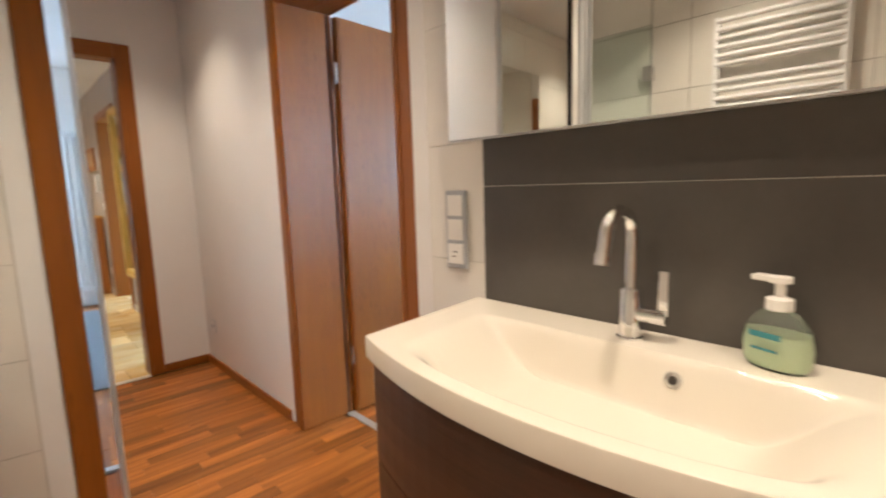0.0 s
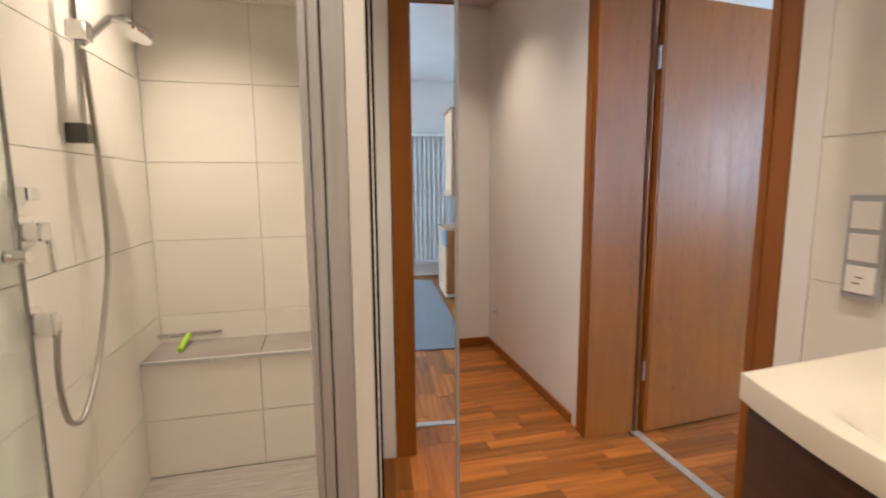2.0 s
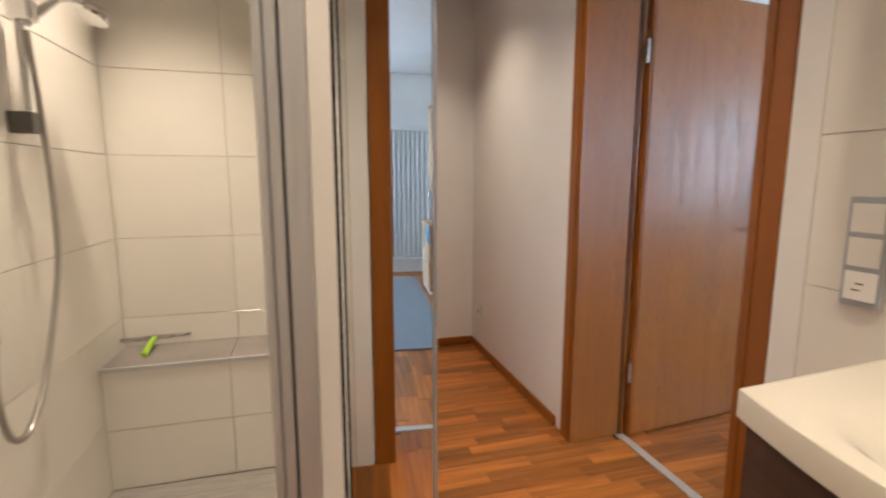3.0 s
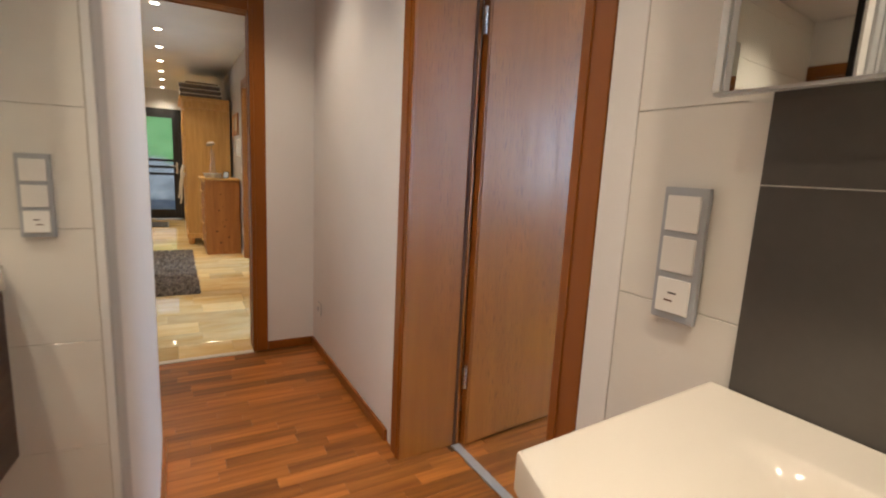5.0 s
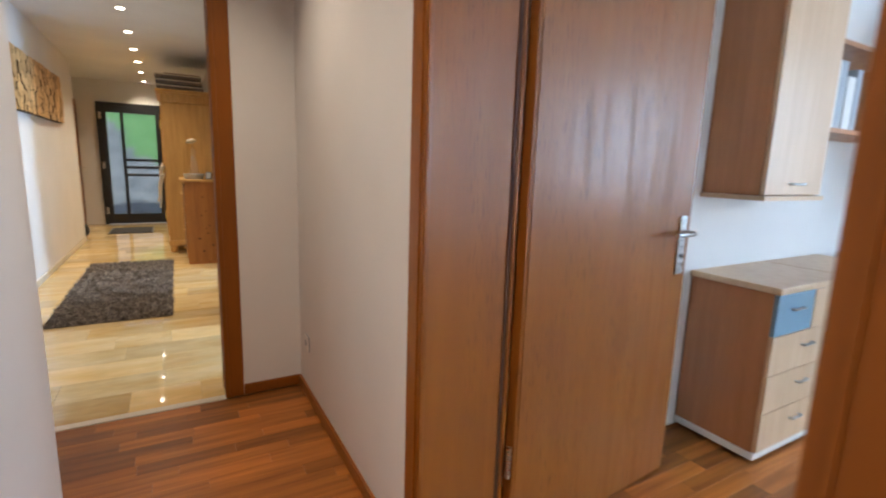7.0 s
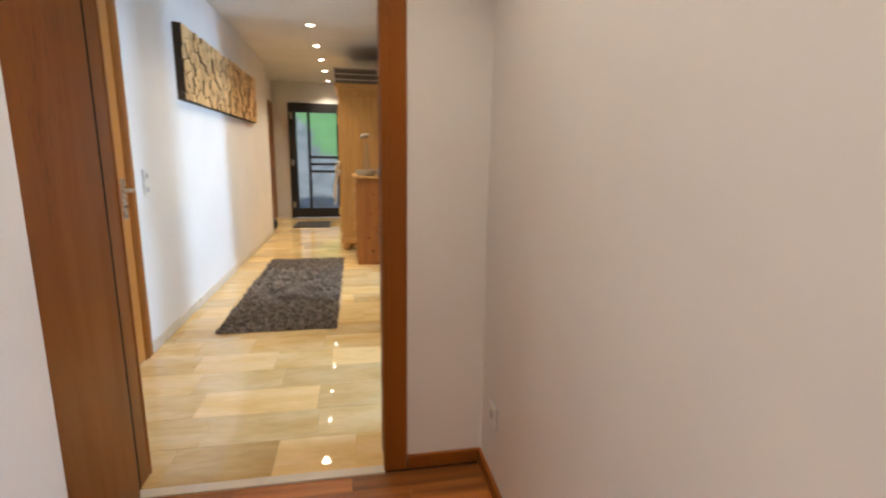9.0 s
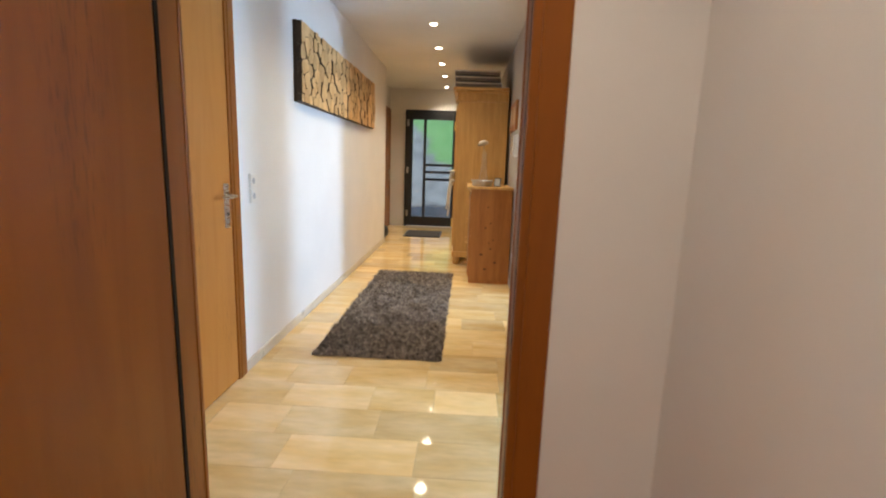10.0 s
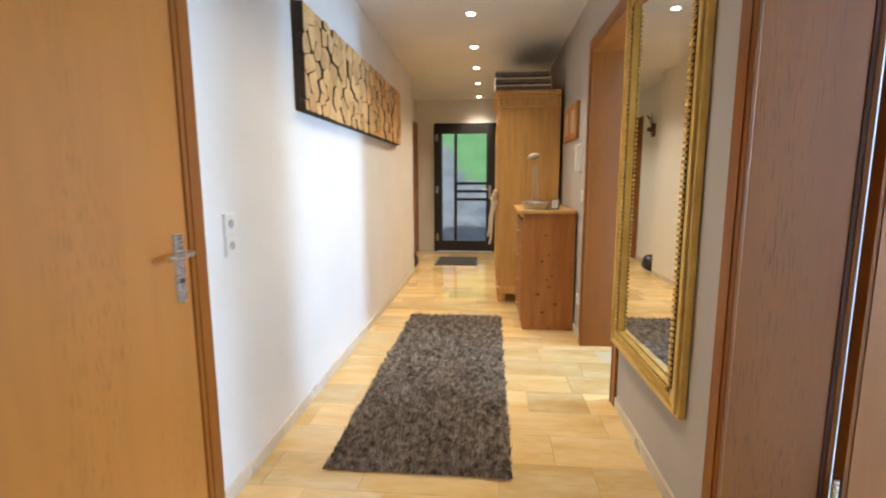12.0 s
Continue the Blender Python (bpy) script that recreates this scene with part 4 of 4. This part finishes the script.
blanket(2.046, 0.775, 1.29, (M["wool"], M["wool_pale"]), 1)
blanket(2.110, 0.77, 1.28, (M["wool"], M["wool_pale"]), 2)
blanket(2.174, 0.765, 1.27, (M["wool"], M["wool_pale"]), 3)
solid("storage_box", boxes((0.86, 1.30, 9.22, 9.62, 2.046, 2.34), bevel=0.006), M["box_brown"], "brown card storage box on the wardrobe", "box")

# things on the chest
t = thing("tin_tray", "oval galvanised tin tray on the chest", "tray", at=(1.10, 7.86, 0.981))
bm = lathe([(0.0, 0), (0.095, 0), (0.11, 0.055), (0.114, 0.057), (0.106, 0.053), (0.092, 0.004), (0.0, 0.004)], 32)
bmesh.ops.scale(bm, vec=(1, 1.5, 1), verts=bm.verts)
part("bowl", bm, M["tin"], t, smooth=True)
t = thing("glass_vase", "slim clear glass vase with a dried flower head", "vase", at=(1.12, 8.14, 0.981))
part("glass", lathe([(0.0, 0), (0.055, 0), (0.055, 0.01), (0.03, 0.18), (0.022, 0.36), (0.020, 0.36), (0.028, 0.18), (0.05, 0.012), (0.0, 0.012)], 24), M["clear_glass"], t, smooth=True)
part("stem", tube([(0, 0, 0.012), (0.0, 0, 0.25), (-0.01, 0, 0.42)], 0.004, 8), M["petal"], t, smooth=True)
bm = lathe([(0.0, 0.0), (0.035, 0.004), (0.062, 0.016), (0.055, 0.034), (0.0, 0.05)], 20)
bmesh.ops.transform(bm, matrix=pose(-0.012, 0, 0.41, 0, -14, 0), verts=bm.verts)
part("flower_head", bm, M["petal"], t, "dried brown flower head", smooth=True)
bm = lathe([(0.0, 0.0), (0.05, 0.002), (0.03, 0.018), (0.0, 0.022)], 20)
bmesh.ops.transform(bm, matrix=pose(-0.02, 0, 0.446, 0, -14, 0), verts=bm.verts)
part("flower_cap", bm, M["wool_pale"], t, smooth=True)
t = thing("small_photo_frame", "small dark picture frame leaning on the chest", "picture frame", at=(1.25, 7.80, 0.981))
bm = boxes((-0.035, 0.035, -0.006, 0.006, 0, 0.085), bevel=0.002)
bmesh.ops.transform(bm, matrix=pose(0, 0, 0, -14, 0, -25), verts=bm.verts)
part("frame", bm, M["black"], t)
bm = boxes((-0.027, 0.027, -0.0072, -0.0062, 0.008, 0.077))
bmesh.ops.transform(bm, matrix=pose(0, 0, 0, -14, 0, -25), verts=bm.verts)
part("print", bm, M["grey_plastic"], t)

# on the hall wall
t = thing("wall_picture", "brown wooden frame with two pale prints", "picture")
part("frame", boxes((1.395, 1.4195, 7.78, 8.42, 1.545, 1.83), bevel=0.004), M["pine_dark"], t)
for y in (7.86, 8.17):
    part("print", boxes((1.392, 1.3945, y, y + 0.17, 1.60, 1.775)), M["picture"], t)
t = thing("intercom", "white wall intercom with a handset", "intercom")
part("base", boxes((1.395, 1.4195, 7.60, 7.69, 1.27, 1.49), bevel=0.006), M["white_plastic"], t)
part("handset", boxes((1.37, 1.3945, 7.61, 7.65, 1.28, 1.48), bevel=0.009), M["white_plastic"], t)
bm = boxes((-0.498, -0.48, 10.74, 10.86, 1.80, 1.98), bevel=0.008)
for s in (-1, 1):
    rod(bm, (-0.47, 10.80 + s * 0.02, 1.95), (-0.42, 10.80 + s * 0.08, 2.12), 0.009, 0.004, 8)
    rod(bm, (-0.45, 10.80 + s * 0.04, 2.02), (-0.40, 10.80 + s * 0.02, 2.08), 0.006, 0.003, 8)
rod(bm, (-0.49, 10.80, 1.90), (-0.41, 10.80, 1.90), 0.045, 0.03, 14)
solid("antler_trophy", bm, M["knot"], "small dark antler trophy on the wall", "trophy")
bm = bmesh.new()
bmesh.ops.create_icosphere(bm, subdivisions=3, radius=0.13, matrix=pose(-0.36, 10.28, 0.11) @ Matrix.Diagonal((0.9, 1.1, 0.85, 1)))
for v in bm.verts:
    v.co += 0.02 * noise.noise(v.co * 9) * Vector((1, 1, 0.4))
    v.co.z = max(v.co.z, 0.002)
solid("black_bag", bm, M["black"], "black soft bag on the floor by the wall", "bag", smooth=True)

# entrance mat
t = thing("doormat", "dark grey doormat before the entrance door", "doormat")
part("mat_body", boxes((-0.035, 0.53, 10.575, 11.255, 0.0, 0.014), bevel=0.004), M["mat"], t)
part("border", boxes((-0.055, -0.036, 10.555, 11.275, 0, 0.009), (0.531, 0.55, 10.555, 11.275, 0, 0.009), (-0.036, 0.531, 10.555, 10.574, 0, 0.009), (-0.036, 0.531, 11.256, 11.275, 0, 0.009)), M["black"], t)


def shag_rug():
    r = thing("shag_rug", "long brown grey shag rug on the stone floor", "rug")
    x0, x1, y0, y1 = 0.03, 0.832, 5.68, 8.01
    part("backing", boxes((x0 + 0.01, x1 - 0.01, y0 + 0.01, y1 - 0.01, 0.0, 0.008), bevel=0.002), M["shag"], r)
    rng = np.random.default_rng(5)
    n = 42000
    p = np.stack([rng.uniform(x0, x1, n), y0 + (y1 - y0) * rng.random(n) ** 1.25], 1)
    a = rng.uniform(0, math.tau, n)
    swirl = np.array([noise.noise(Vector((q[0] * 7, q[1] * 7, 0.3))) for q in p]) * 4.0
    lean = np.stack([np.cos(a * 0.35 + swirl), np.sin(a * 0.35 + swirl)], 1) * rng.uniform(0.006, 0.026, n)[:, None]
    wide = np.stack([np.cos(a), np.sin(a)], 1) * rng.uniform(0.0018, 0.0042, n)[:, None]
    h = rng.uniform(0.018, 0.036, n)
    base = np.zeros((n, 3, 3))
    base[:, 0, :2], base[:, 1, :2] = p - wide, p + wide
    base[:, :2, 2] = 0.006
    base[:, 2, :2], base[:, 2, 2] = p + lean, h
    me = bpy.data.meshes.new("pile")
    me.from_pydata(base.reshape(-1, 3).tolist(), [], np.arange(3 * n).reshape(-1, 3).tolist())
    m = M["shag"].copy()
    m.name = "shag_strands"
    nt = m.node_tree
    geo = nt.nodes.new("ShaderNodeNewGeometry")
    rp = nt.nodes.new("ShaderNodeMapRange")
    rp.inputs["To Min"].default_value, rp.inputs["To Max"].default_value = 0.45, 1.7
    nt.links.new(geo.outputs["Random Per Island"], rp.inputs["Value"])
    hs = nt.nodes.new("ShaderNodeHueSaturation")
    bs = nt.nodes["Principled BSDF"]
    nt.links.new(bs.inputs["Base Color"].links[0].from_socket, hs.inputs["Color"])
    nt.links.new(rp.outputs[0], hs.inputs["Value"])
    nt.links.new(hs.outputs[0], bs.inputs["Base Color"])
    me.materials.append(m)
    ob = new("shag", me)
    ob.parent = r
    tagged(ob, "shaggy brown grey pile", kind="stuff")


shag_rug()


def log_art():
    a = thing("log_slice_panel", "wall panel of pale sawn log slices on dark backing", "wall art")
    y0, y1, z0, z1 = 6.27, 8.86, 1.575, 2.10
    part("backing", boxes((-0.2595, -0.232, y0, y1, z0, z1), bevel=0.002), M["bark"], a, "dark backing board")
    rng = random.Random(11)
    pts = []
    for k in range(6000):
        p = (rng.uniform(y0, y1), rng.uniform(z0, z1))
        gap = 0.085 + 0.055 * noise.noise(Vector((p[0] * 3, p[1] * 3, 2.0)))
        if all((p[0] - q[0]) ** 2 + (p[1] - q[1]) ** 2 > gap * gap for q in pts):
            pts.append(p)
    for p in pts:
        ring = [(y0, z0), (y1, z0), (y1, z1), (y0, z1)]
        for q in pts:
            dy, dz = q[0] - p[0], q[1] - p[1]
            d = math.hypot(dy, dz)
            if d < 1e-6 or d > 0.4:
                continue
            side = [((a - p[0]) * dy + (b - p[1]) * dz) / d - d / 2 for a, b in ring]
            cut = []
            for k in range(len(ring)):
                m = (k + 1) % len(ring)
                if side[k] <= 0:
                    cut.append(ring[k])
                if side[k] * side[m] < 0:
                    u = side[k] / (side[k] - side[m])
                    cut.append((ring[k][0] + u * (ring[m][0] - ring[k][0]), ring[k][1] + u * (ring[m][1] - ring[k][1])))
            ring = cut
        for _ in range(2):
            ring = [(a[0] * (1 - u) + b[0] * u, a[1] * (1 - u) + b[1] * u) for a, b in zip(ring, ring[1:] + ring[:1]) for u in (0.16, 0.84)]
        y, z = sum(a for a, b in ring) / len(ring), sum(b for a, b in ring) / len(ring)
        r = max(math.hypot(a - y, b - z) for a, b in ring)
        shrink = max(0.6, 1 - 0.0028 / r)
        ring = [(y + (a - y) * shrink, z + (b - z) * shrink) for a, b in ring]
        n = len(ring)
        depth = -0.232 + rng.uniform(0.022, 0.038)
        bm = bmesh.new()
        lo = [bm.verts.new((-0.2315, *p)) for p in ring]
        hi = [bm.verts.new((depth - 0.002, *p)) for p in ring]
        inn = [bm.verts.new((depth, y + (p[0] - y) * 0.985, z + (p[1] - z) * 0.985)) for p in ring]
        for u, w in ((lo, hi), (hi, inn)):
            for k in range(n):
                f = bm.faces.new((u[k], u[(k + 1) % n], w[(k + 1) % n], w[k]))
                f.material_index = 1 if w is hi else 0
        bm.faces.new(inn)
        bmesh.ops.recalc_face_normals(bm, faces=bm.faces)
        ob = part("log_slice", bm, M["slice"], a)
        ob.data.materials.append(M["bark"])


log_art()

# ---- office furniture ----


def office_cabinet(x0, x1, y0):
    c = thing("drawer_cabinet", "beech drawer cabinet with a blue top drawer", "cabinet")
    y1, h = 2.865, 0.75
    part("side", boxes((x0, x0 + 0.02, y0, y1, 0.05, h), bevel=0.002), M["beech"], c)
    part("side", boxes((x1 - 0.02, x1, y0, y1, 0.05, h), bevel=0.002), M["beech"], c)
    part("carcass", boxes((x0 + 0.0205, x1 - 0.0205, y0 + 0.005, y1, 0.05, h)), M["beech"], c)
    part("base_strip", boxes((x0 - 0.006, x1 + 0.006, y0 - 0.012, y1, 0.02, 0.05), bevel=0.002), M["white_plastic"], c, "white base strip")
    part("foot_rail", boxes((x0 + 0.03, x1 - 0.03, y0 + 0.03, y1 - 0.02, 0, 0.02)), M["ink"], c)
    part("top", boxes((x0 - 0.015, x1 + 0.02, y0 - 0.03, y1, h, h + 0.028), bevel=0.006), M["beech_light"], c, "pale rounded top")
    zs = [0.055, 0.23, 0.40, 0.57, 0.747]
    for k, (a, b) in enumerate(zip(zs, zs[1:])):
        w = x1 if k < 3 else (x0 + x1) / 2 + 0.02
        d = part("drawer_front", boxes((x0 + 0.004, w - 0.004, y0 - 0.018, y0 + 0.004, a, b - 0.004), bevel=0.002), M["blue"] if k == 3 else M["beech_light"], c)
        part("drawer_handle", tube([((x0 + w) / 2 - 0.04, y0 - 0.019, (a + b) / 2 + 0.02), ((x0 + w) / 2 - 0.04, y0 - 0.034, (a + b) / 2 + 0.02), ((x0 + w) / 2 + 0.04, y0 - 0.034, (a + b) / 2 + 0.02), ((x0 + w) / 2 + 0.04, y0 - 0.019, (a + b) / 2 + 0.02)], 0.005, 8), M["steel"], d, smooth=True)
    part("drawer_front", boxes(((x0 + x1) / 2 + 0.024, x1 - 0.004, y0 - 0.018, y0 + 0.004, 0.57, 0.743), bevel=0.002), M["beech_light"], c)


for a, b, y in ((2.97, 3.54, 2.51), (3.58, 4.12, 2.51), (4.42, 4.98, 2.34)):
    office_cabinet(a, b, y)


def wall_cabinet(x0, x1, y0):
    c = thing("wall_cabinet", "beech wall cabinet with pale doors", "wall cabinet")
    y1, z0, z1 = 2.868, 1.115, 2.03
    part("body", boxes((x0, x1, y0, y1, z0 + 0.02, z1), bevel=0.002), M["beech"], c)
    part("base_board", boxes((x0 - 0.012, x1 + 0.012, y0 - 0.03, y1, z0, z0 + 0.0195), bevel=0.003), M["beech_light"], c)
    part("top_board", boxes((x0 - 0.012, x1 + 0.012, y0 - 0.03, y1, z1 + 0.0005, z1 + 0.02), bevel=0.003), M["beech"], c)
    for a, b in ((x0 + 0.004, x1 - 0.004),):
        d = part("door", boxes((a, b, y0 - 0.02, y0 - 0.001, z0 + 0.024, z1 - 0.004), bevel=0.002), M["beech_light"], c)
        m = (a + b) / 2
        part("door_handle", tube([(m - 0.05, y0 - 0.021, z0 + 0.07), (m - 0.05, y0 - 0.036, z0 + 0.07), (m + 0.05, y0 - 0.036, z0 + 0.07), (m + 0.05, y0 - 0.021, z0 + 0.07)], 0.005, 8), M["steel"], d, smooth=True)


for a, b, y in ((2.97, 3.44, 2.626), (4.46, 4.96, 2.42)):
    wall_cabinet(a, b, y)


def wall_shelf():
    c = thing("wall_shelf", "open beech wall shelf with a few pale folders", "shelf")
    for z in (1.42, 1.80):
        part("board", boxes((3.46, 4.30, 2.63, 2.868, z, z + 0.022), bevel=0.002), M["beech"], c)
    for x in (3.46, 4.278):
        part("upright", boxes((x, x + 0.022, 2.66, 2.868, 1.442, 1.80)), M["beech"], c)


wall_shelf()
for k, (x, w, h) in enumerate(((3.50, 0.06, 0.30), (3.565, 0.06, 0.30), (3.64, 0.08, 0.24), (3.73, 0.05, 0.28))):
    f = thing("folder", "pale grey folder standing on the wall shelf", "folder", group="folders on the shelf")
    part("spine", boxes((x, x + w, 2.65, 2.86, 1.443, 1.443 + h), bevel=0.004), M["grey_plastic"] if k % 2 else M["white_plastic"], f)


def tall_radiator():
    r = thing("tall_radiator", "white tubular radiator on the office wall", "radiator")
    for k in range(14):
        y = 1.75 + k * 0.062
        bm = bmesh.new()
        rod(bm, (5.78, y, 0.2), (5.78, y, 1.9), 0.021, n=12)
        part("tube", bm, M["radiator"], r, smooth=True)
    for z in (0.2, 1.9):
        part("header", boxes((5.755, 5.805, 1.72, 2.59, z - 0.025, z + 0.025), bevel=0.01), M["radiator"], r)
    for y in (1.85, 2.5):
        for z in (0.3, 1.8):
            part("wall_mount", boxes((5.805, 5.85, y - 0.012, y + 0.012, z - 0.012, z + 0.012)), M["radiator"], r)


tall_radiator()
solid("office_rug", boxes((2.82, 5.45, 0.5, 2.28, 0.0, 0.012), bevel=0.004), M["office_rug"], "flat blue grey office carpet", "rug")
w = thing("window_1", "white framed office window", "window", kind="structure")
for x0, x1, z0, z1 in ((2.7, 2.77, 0.9, 2.2), (5.03, 5.1, 0.9, 2.2), (3.87, 3.93, 0.97, 2.13), (2.77, 5.03, 0.9, 0.97), (2.77, 5.03, 2.13, 2.2)):
    part("window_frame", boxes((x0, x1, -1.56, -1.50, z0, z1), bevel=0.004), M["white_plastic"], w)
for x0, x1 in ((2.77, 3.87), (3.93, 5.03)):
    part("pane", boxes((x0, x1, -1.535, -1.529, 0.97, 2.13)), M["clear_glass"], w).visible_shadow = False

w = thing("window_2", "white framed office window beside the radiator", "window", kind="structure")
for y0, y1, z0, z1 in ((-0.9, -0.83, 0.9, 2.2), (1.13, 1.2, 0.9, 2.2), (0.12, 0.18, 0.97, 2.13), (-0.83, 1.13, 0.9, 0.97), (-0.83, 1.13, 2.13, 2.2)):
    part("window_frame", boxes((5.90, 5.96, y0, y1, z0, z1), bevel=0.004), M["white_plastic"], w)
for y0, y1 in ((-0.83, 0.12), (0.18, 1.13)):
    part("pane", boxes((5.929, 5.935, y0, y1, 0.97, 2.13)), M["clear_glass"], w).visible_shadow = False

# ---- tiles, planks and stone slabs, piece by piece ----
PIECES = {}


def piece(name, sx, sy, sz, mat, parent, x, y, z, bevel=0.001):
    """A slab of that size with its lowest corner there; alike slabs share one mesh."""
    key = (name, round(sx, 4), round(sy, 4), round(sz, 4), mat.name)
    if key not in PIECES:
        b = bevel
        bm = bmesh.new()
        box(bm, 0, sx, 0, sy, 0, sz)
        e = [q for q in bm.edges if q.calc_length() > 0.02]
        bmesh.ops.bevel(bm, geom=e, offset=b, segments=1, affect="EDGES")
        PIECES[key] = mesh_of(name, bm, mat)
    ob = new(name, PIECES[key])
    ob.location = (x, y, z)
    ob.parent = parent
    return ob


def courses(z_first, z_top):
    zs = [0.0]
    z = z_first
    while z < z_top - 0.05:
        zs.append(z)
        z += 0.350
    return zs + [z_top]


G = 0.0022
wall_of = {o.name: o for o in scene.objects if o.parent is None}
# basin wall
piece("wall_strip", 0.017, 0.075, CEIL - 0.002, M["plaster"], wall_of["wall_basin"], 1.432, 1.595, 0.0)
ys = [1.593, 0.86, 0.127, -0.606, -1.3]
zz = courses(0.297, CEIL)
for a, b in zip(ys[1:], ys):
    for c, d in zip(zz, zz[1:]):
        piece("tile", 0.0185, b - a - G, d - c - G, M["tile"], wall_of["wall_basin"], 1.4305, a, c)
structure("grout_basin", boxes((1.434, 1.4495, -1.3, 1.662, 0, CEIL)), M["grout"], "pale grout behind the tiles", "wall")
# dark splashback
for a, b in ((0.0, 1.350),):
    for c, d in ((0.888, 1.220), (1.220, 1.58)):
        piece("dark_tile", 0.014, b - a - 0.002, d - c - 0.002, M["dark_tile"], wall_of["wall_basin"], 1.416, a, c)
structure("grout_splashback", boxes((1.4175, 1.43, 0.0, 1.348, 1.2182, 1.2198)), M["grout"], "pale joint between the dark tiles", "wall")
# bath left wall and shower
ys = [-1.3, -0.77, -0.04, 0.69, 1.42, 1.63, 2.36, 3.046]
zz2 = courses(0.297, CEIL)
for a, b in zip(ys, ys[1:]):
    for c, d in zip(zz2, zz2[1:]):
        piece("tile", 0.0125, b - a - G, d - c - G, M["tile"], wall_of["wall_bath_left"], -0.5295, a, c)
xs = [-0.517, -0.055, 0.40]
for a, b in zip(xs, xs[1:]):
    for c, d in zip(zz2, zz2[1:]):
        piece("tile", b - a - G, 0.0125, d - c - G, M["tile"], wall_of["wall_shower_back"], a, 3.047, c)
structure("grout_shower", boxes((-0.517, 0.40, 3.0575, 3.0598, 0, CEIL)), M["grout"], "pale grout behind the shower tiles", "wall")
# rear bath wall
for a, b in zip((-0.517, -0.02), (-0.02, 0.44)):
    for c, d in zip(zz2, zz2[1:]):
        piece("tile", b - a - G, 0.01, d - c - G, M["tile"], wall_of["wall_bath_rear"], a, -1.2995, c)

# parquet strips
rng = random.Random(21)
W = 0.0705
rest = []
y = -1.3
row = 0
while y < 4.06:
    x = -0.57 - rng.uniform(0, 0.4)
    while x < 1.69:
        ln = rng.choice((0.28, 0.36, 0.42, 0.49))
        a, b = max(x, -0.57), min(x + ln, 1.694)
        x += ln
        if b - a < 0.03 or (b < 0.41 and 1.58 < y < 3.09) or (b < 0.02 and y > 3.0):
            continue
        wdt = min(W, 4.068 - y)
        if y > 1.36:
            piece("parquet_strip", round(b - a, 2) - 0.0007, wdt - 0.0007, 0.006, M["parquet"], floor_wood, a, y, -0.0059 + 0.0001 * rng.random(), 0.0005)
        else:
            rest.append((a, b - 0.0007, y, y + W - 0.0007, -0.006, 0.0))
    y += W
    row += 1


def joined(name, rows, mat, parent, label):
    verts, faces = [], []
    for x0, x1, y0, y1, z0, z1 in rows:
        k = len(verts)
        verts += [(x0, y0, z0), (x1, y0, z0), (x1, y1, z0), (x0, y1, z0), (x0, y0, z1), (x1, y0, z1), (x1, y1, z1), (x0, y1, z1)]
        faces += [(k + 4, k + 5, k + 6, k + 7), (k, k + 1, k + 5, k + 4), (k + 1, k + 2, k + 6, k + 5), (k + 2, k + 3, k + 7, k + 6), (k + 3, k, k + 4, k + 7)]
    me = bpy.data.meshes.new(name)
    me.from_pydata(verts, [], faces)
    me.materials.append(mat)
    ob = new(name, me)
    ob.parent = parent
    return tagged(ob, label, kind="stuff")


joined("parquet_strips", rest, M["parquet"], floor_wood, "reddish brown parquet strips")
rest = []
y = -1.45
while y < 2.86:
    x = 1.738 - rng.uniform(0, 0.4)
    while x < 5.85:
        ln = rng.choice((0.28, 0.36, 0.42, 0.49))
        a, b = max(x, 1.738), min(x + ln, 5.85)
        x += ln
        if b - a < 0.03:
            continue
        if x < 3.4 and y > 1.45:
            piece("parquet_strip", round(b - a, 2) - 0.0007, W - 0.0007, 0.006, M["parquet"], wall_of["floor_office"], a, y, -0.0059, 0.0005)
        else:
            rest.append((a, b - 0.0007, y, min(y + W, 2.87) - 0.0007, -0.006, 0.0))
    y += W
joined("parquet_strips", rest, M["parquet"], wall_of["floor_office"], "reddish brown parquet strips")

# limestone slabs
rng = random.Random(8)
R = 0.2405
y = 4.118
while y < 11.9:
    x = -0.55 - rng.uniform(0.0, 0.4)
    d = min(R, 11.9 - y)
    while x < 1.42:
        ln = rng.choice((0.32, 0.40, 0.44, 0.48, 0.56))
        a, b = max(x, -0.55), min(x + ln, 1.699)
        x += ln
        if b - a > 0.03:
            piece("stone_slab", round(b - a, 2) - 0.0012, d - 0.0012, 0.004, M["marble"], floor_stone, a, y, -0.0039, 0.0006)
    y += R
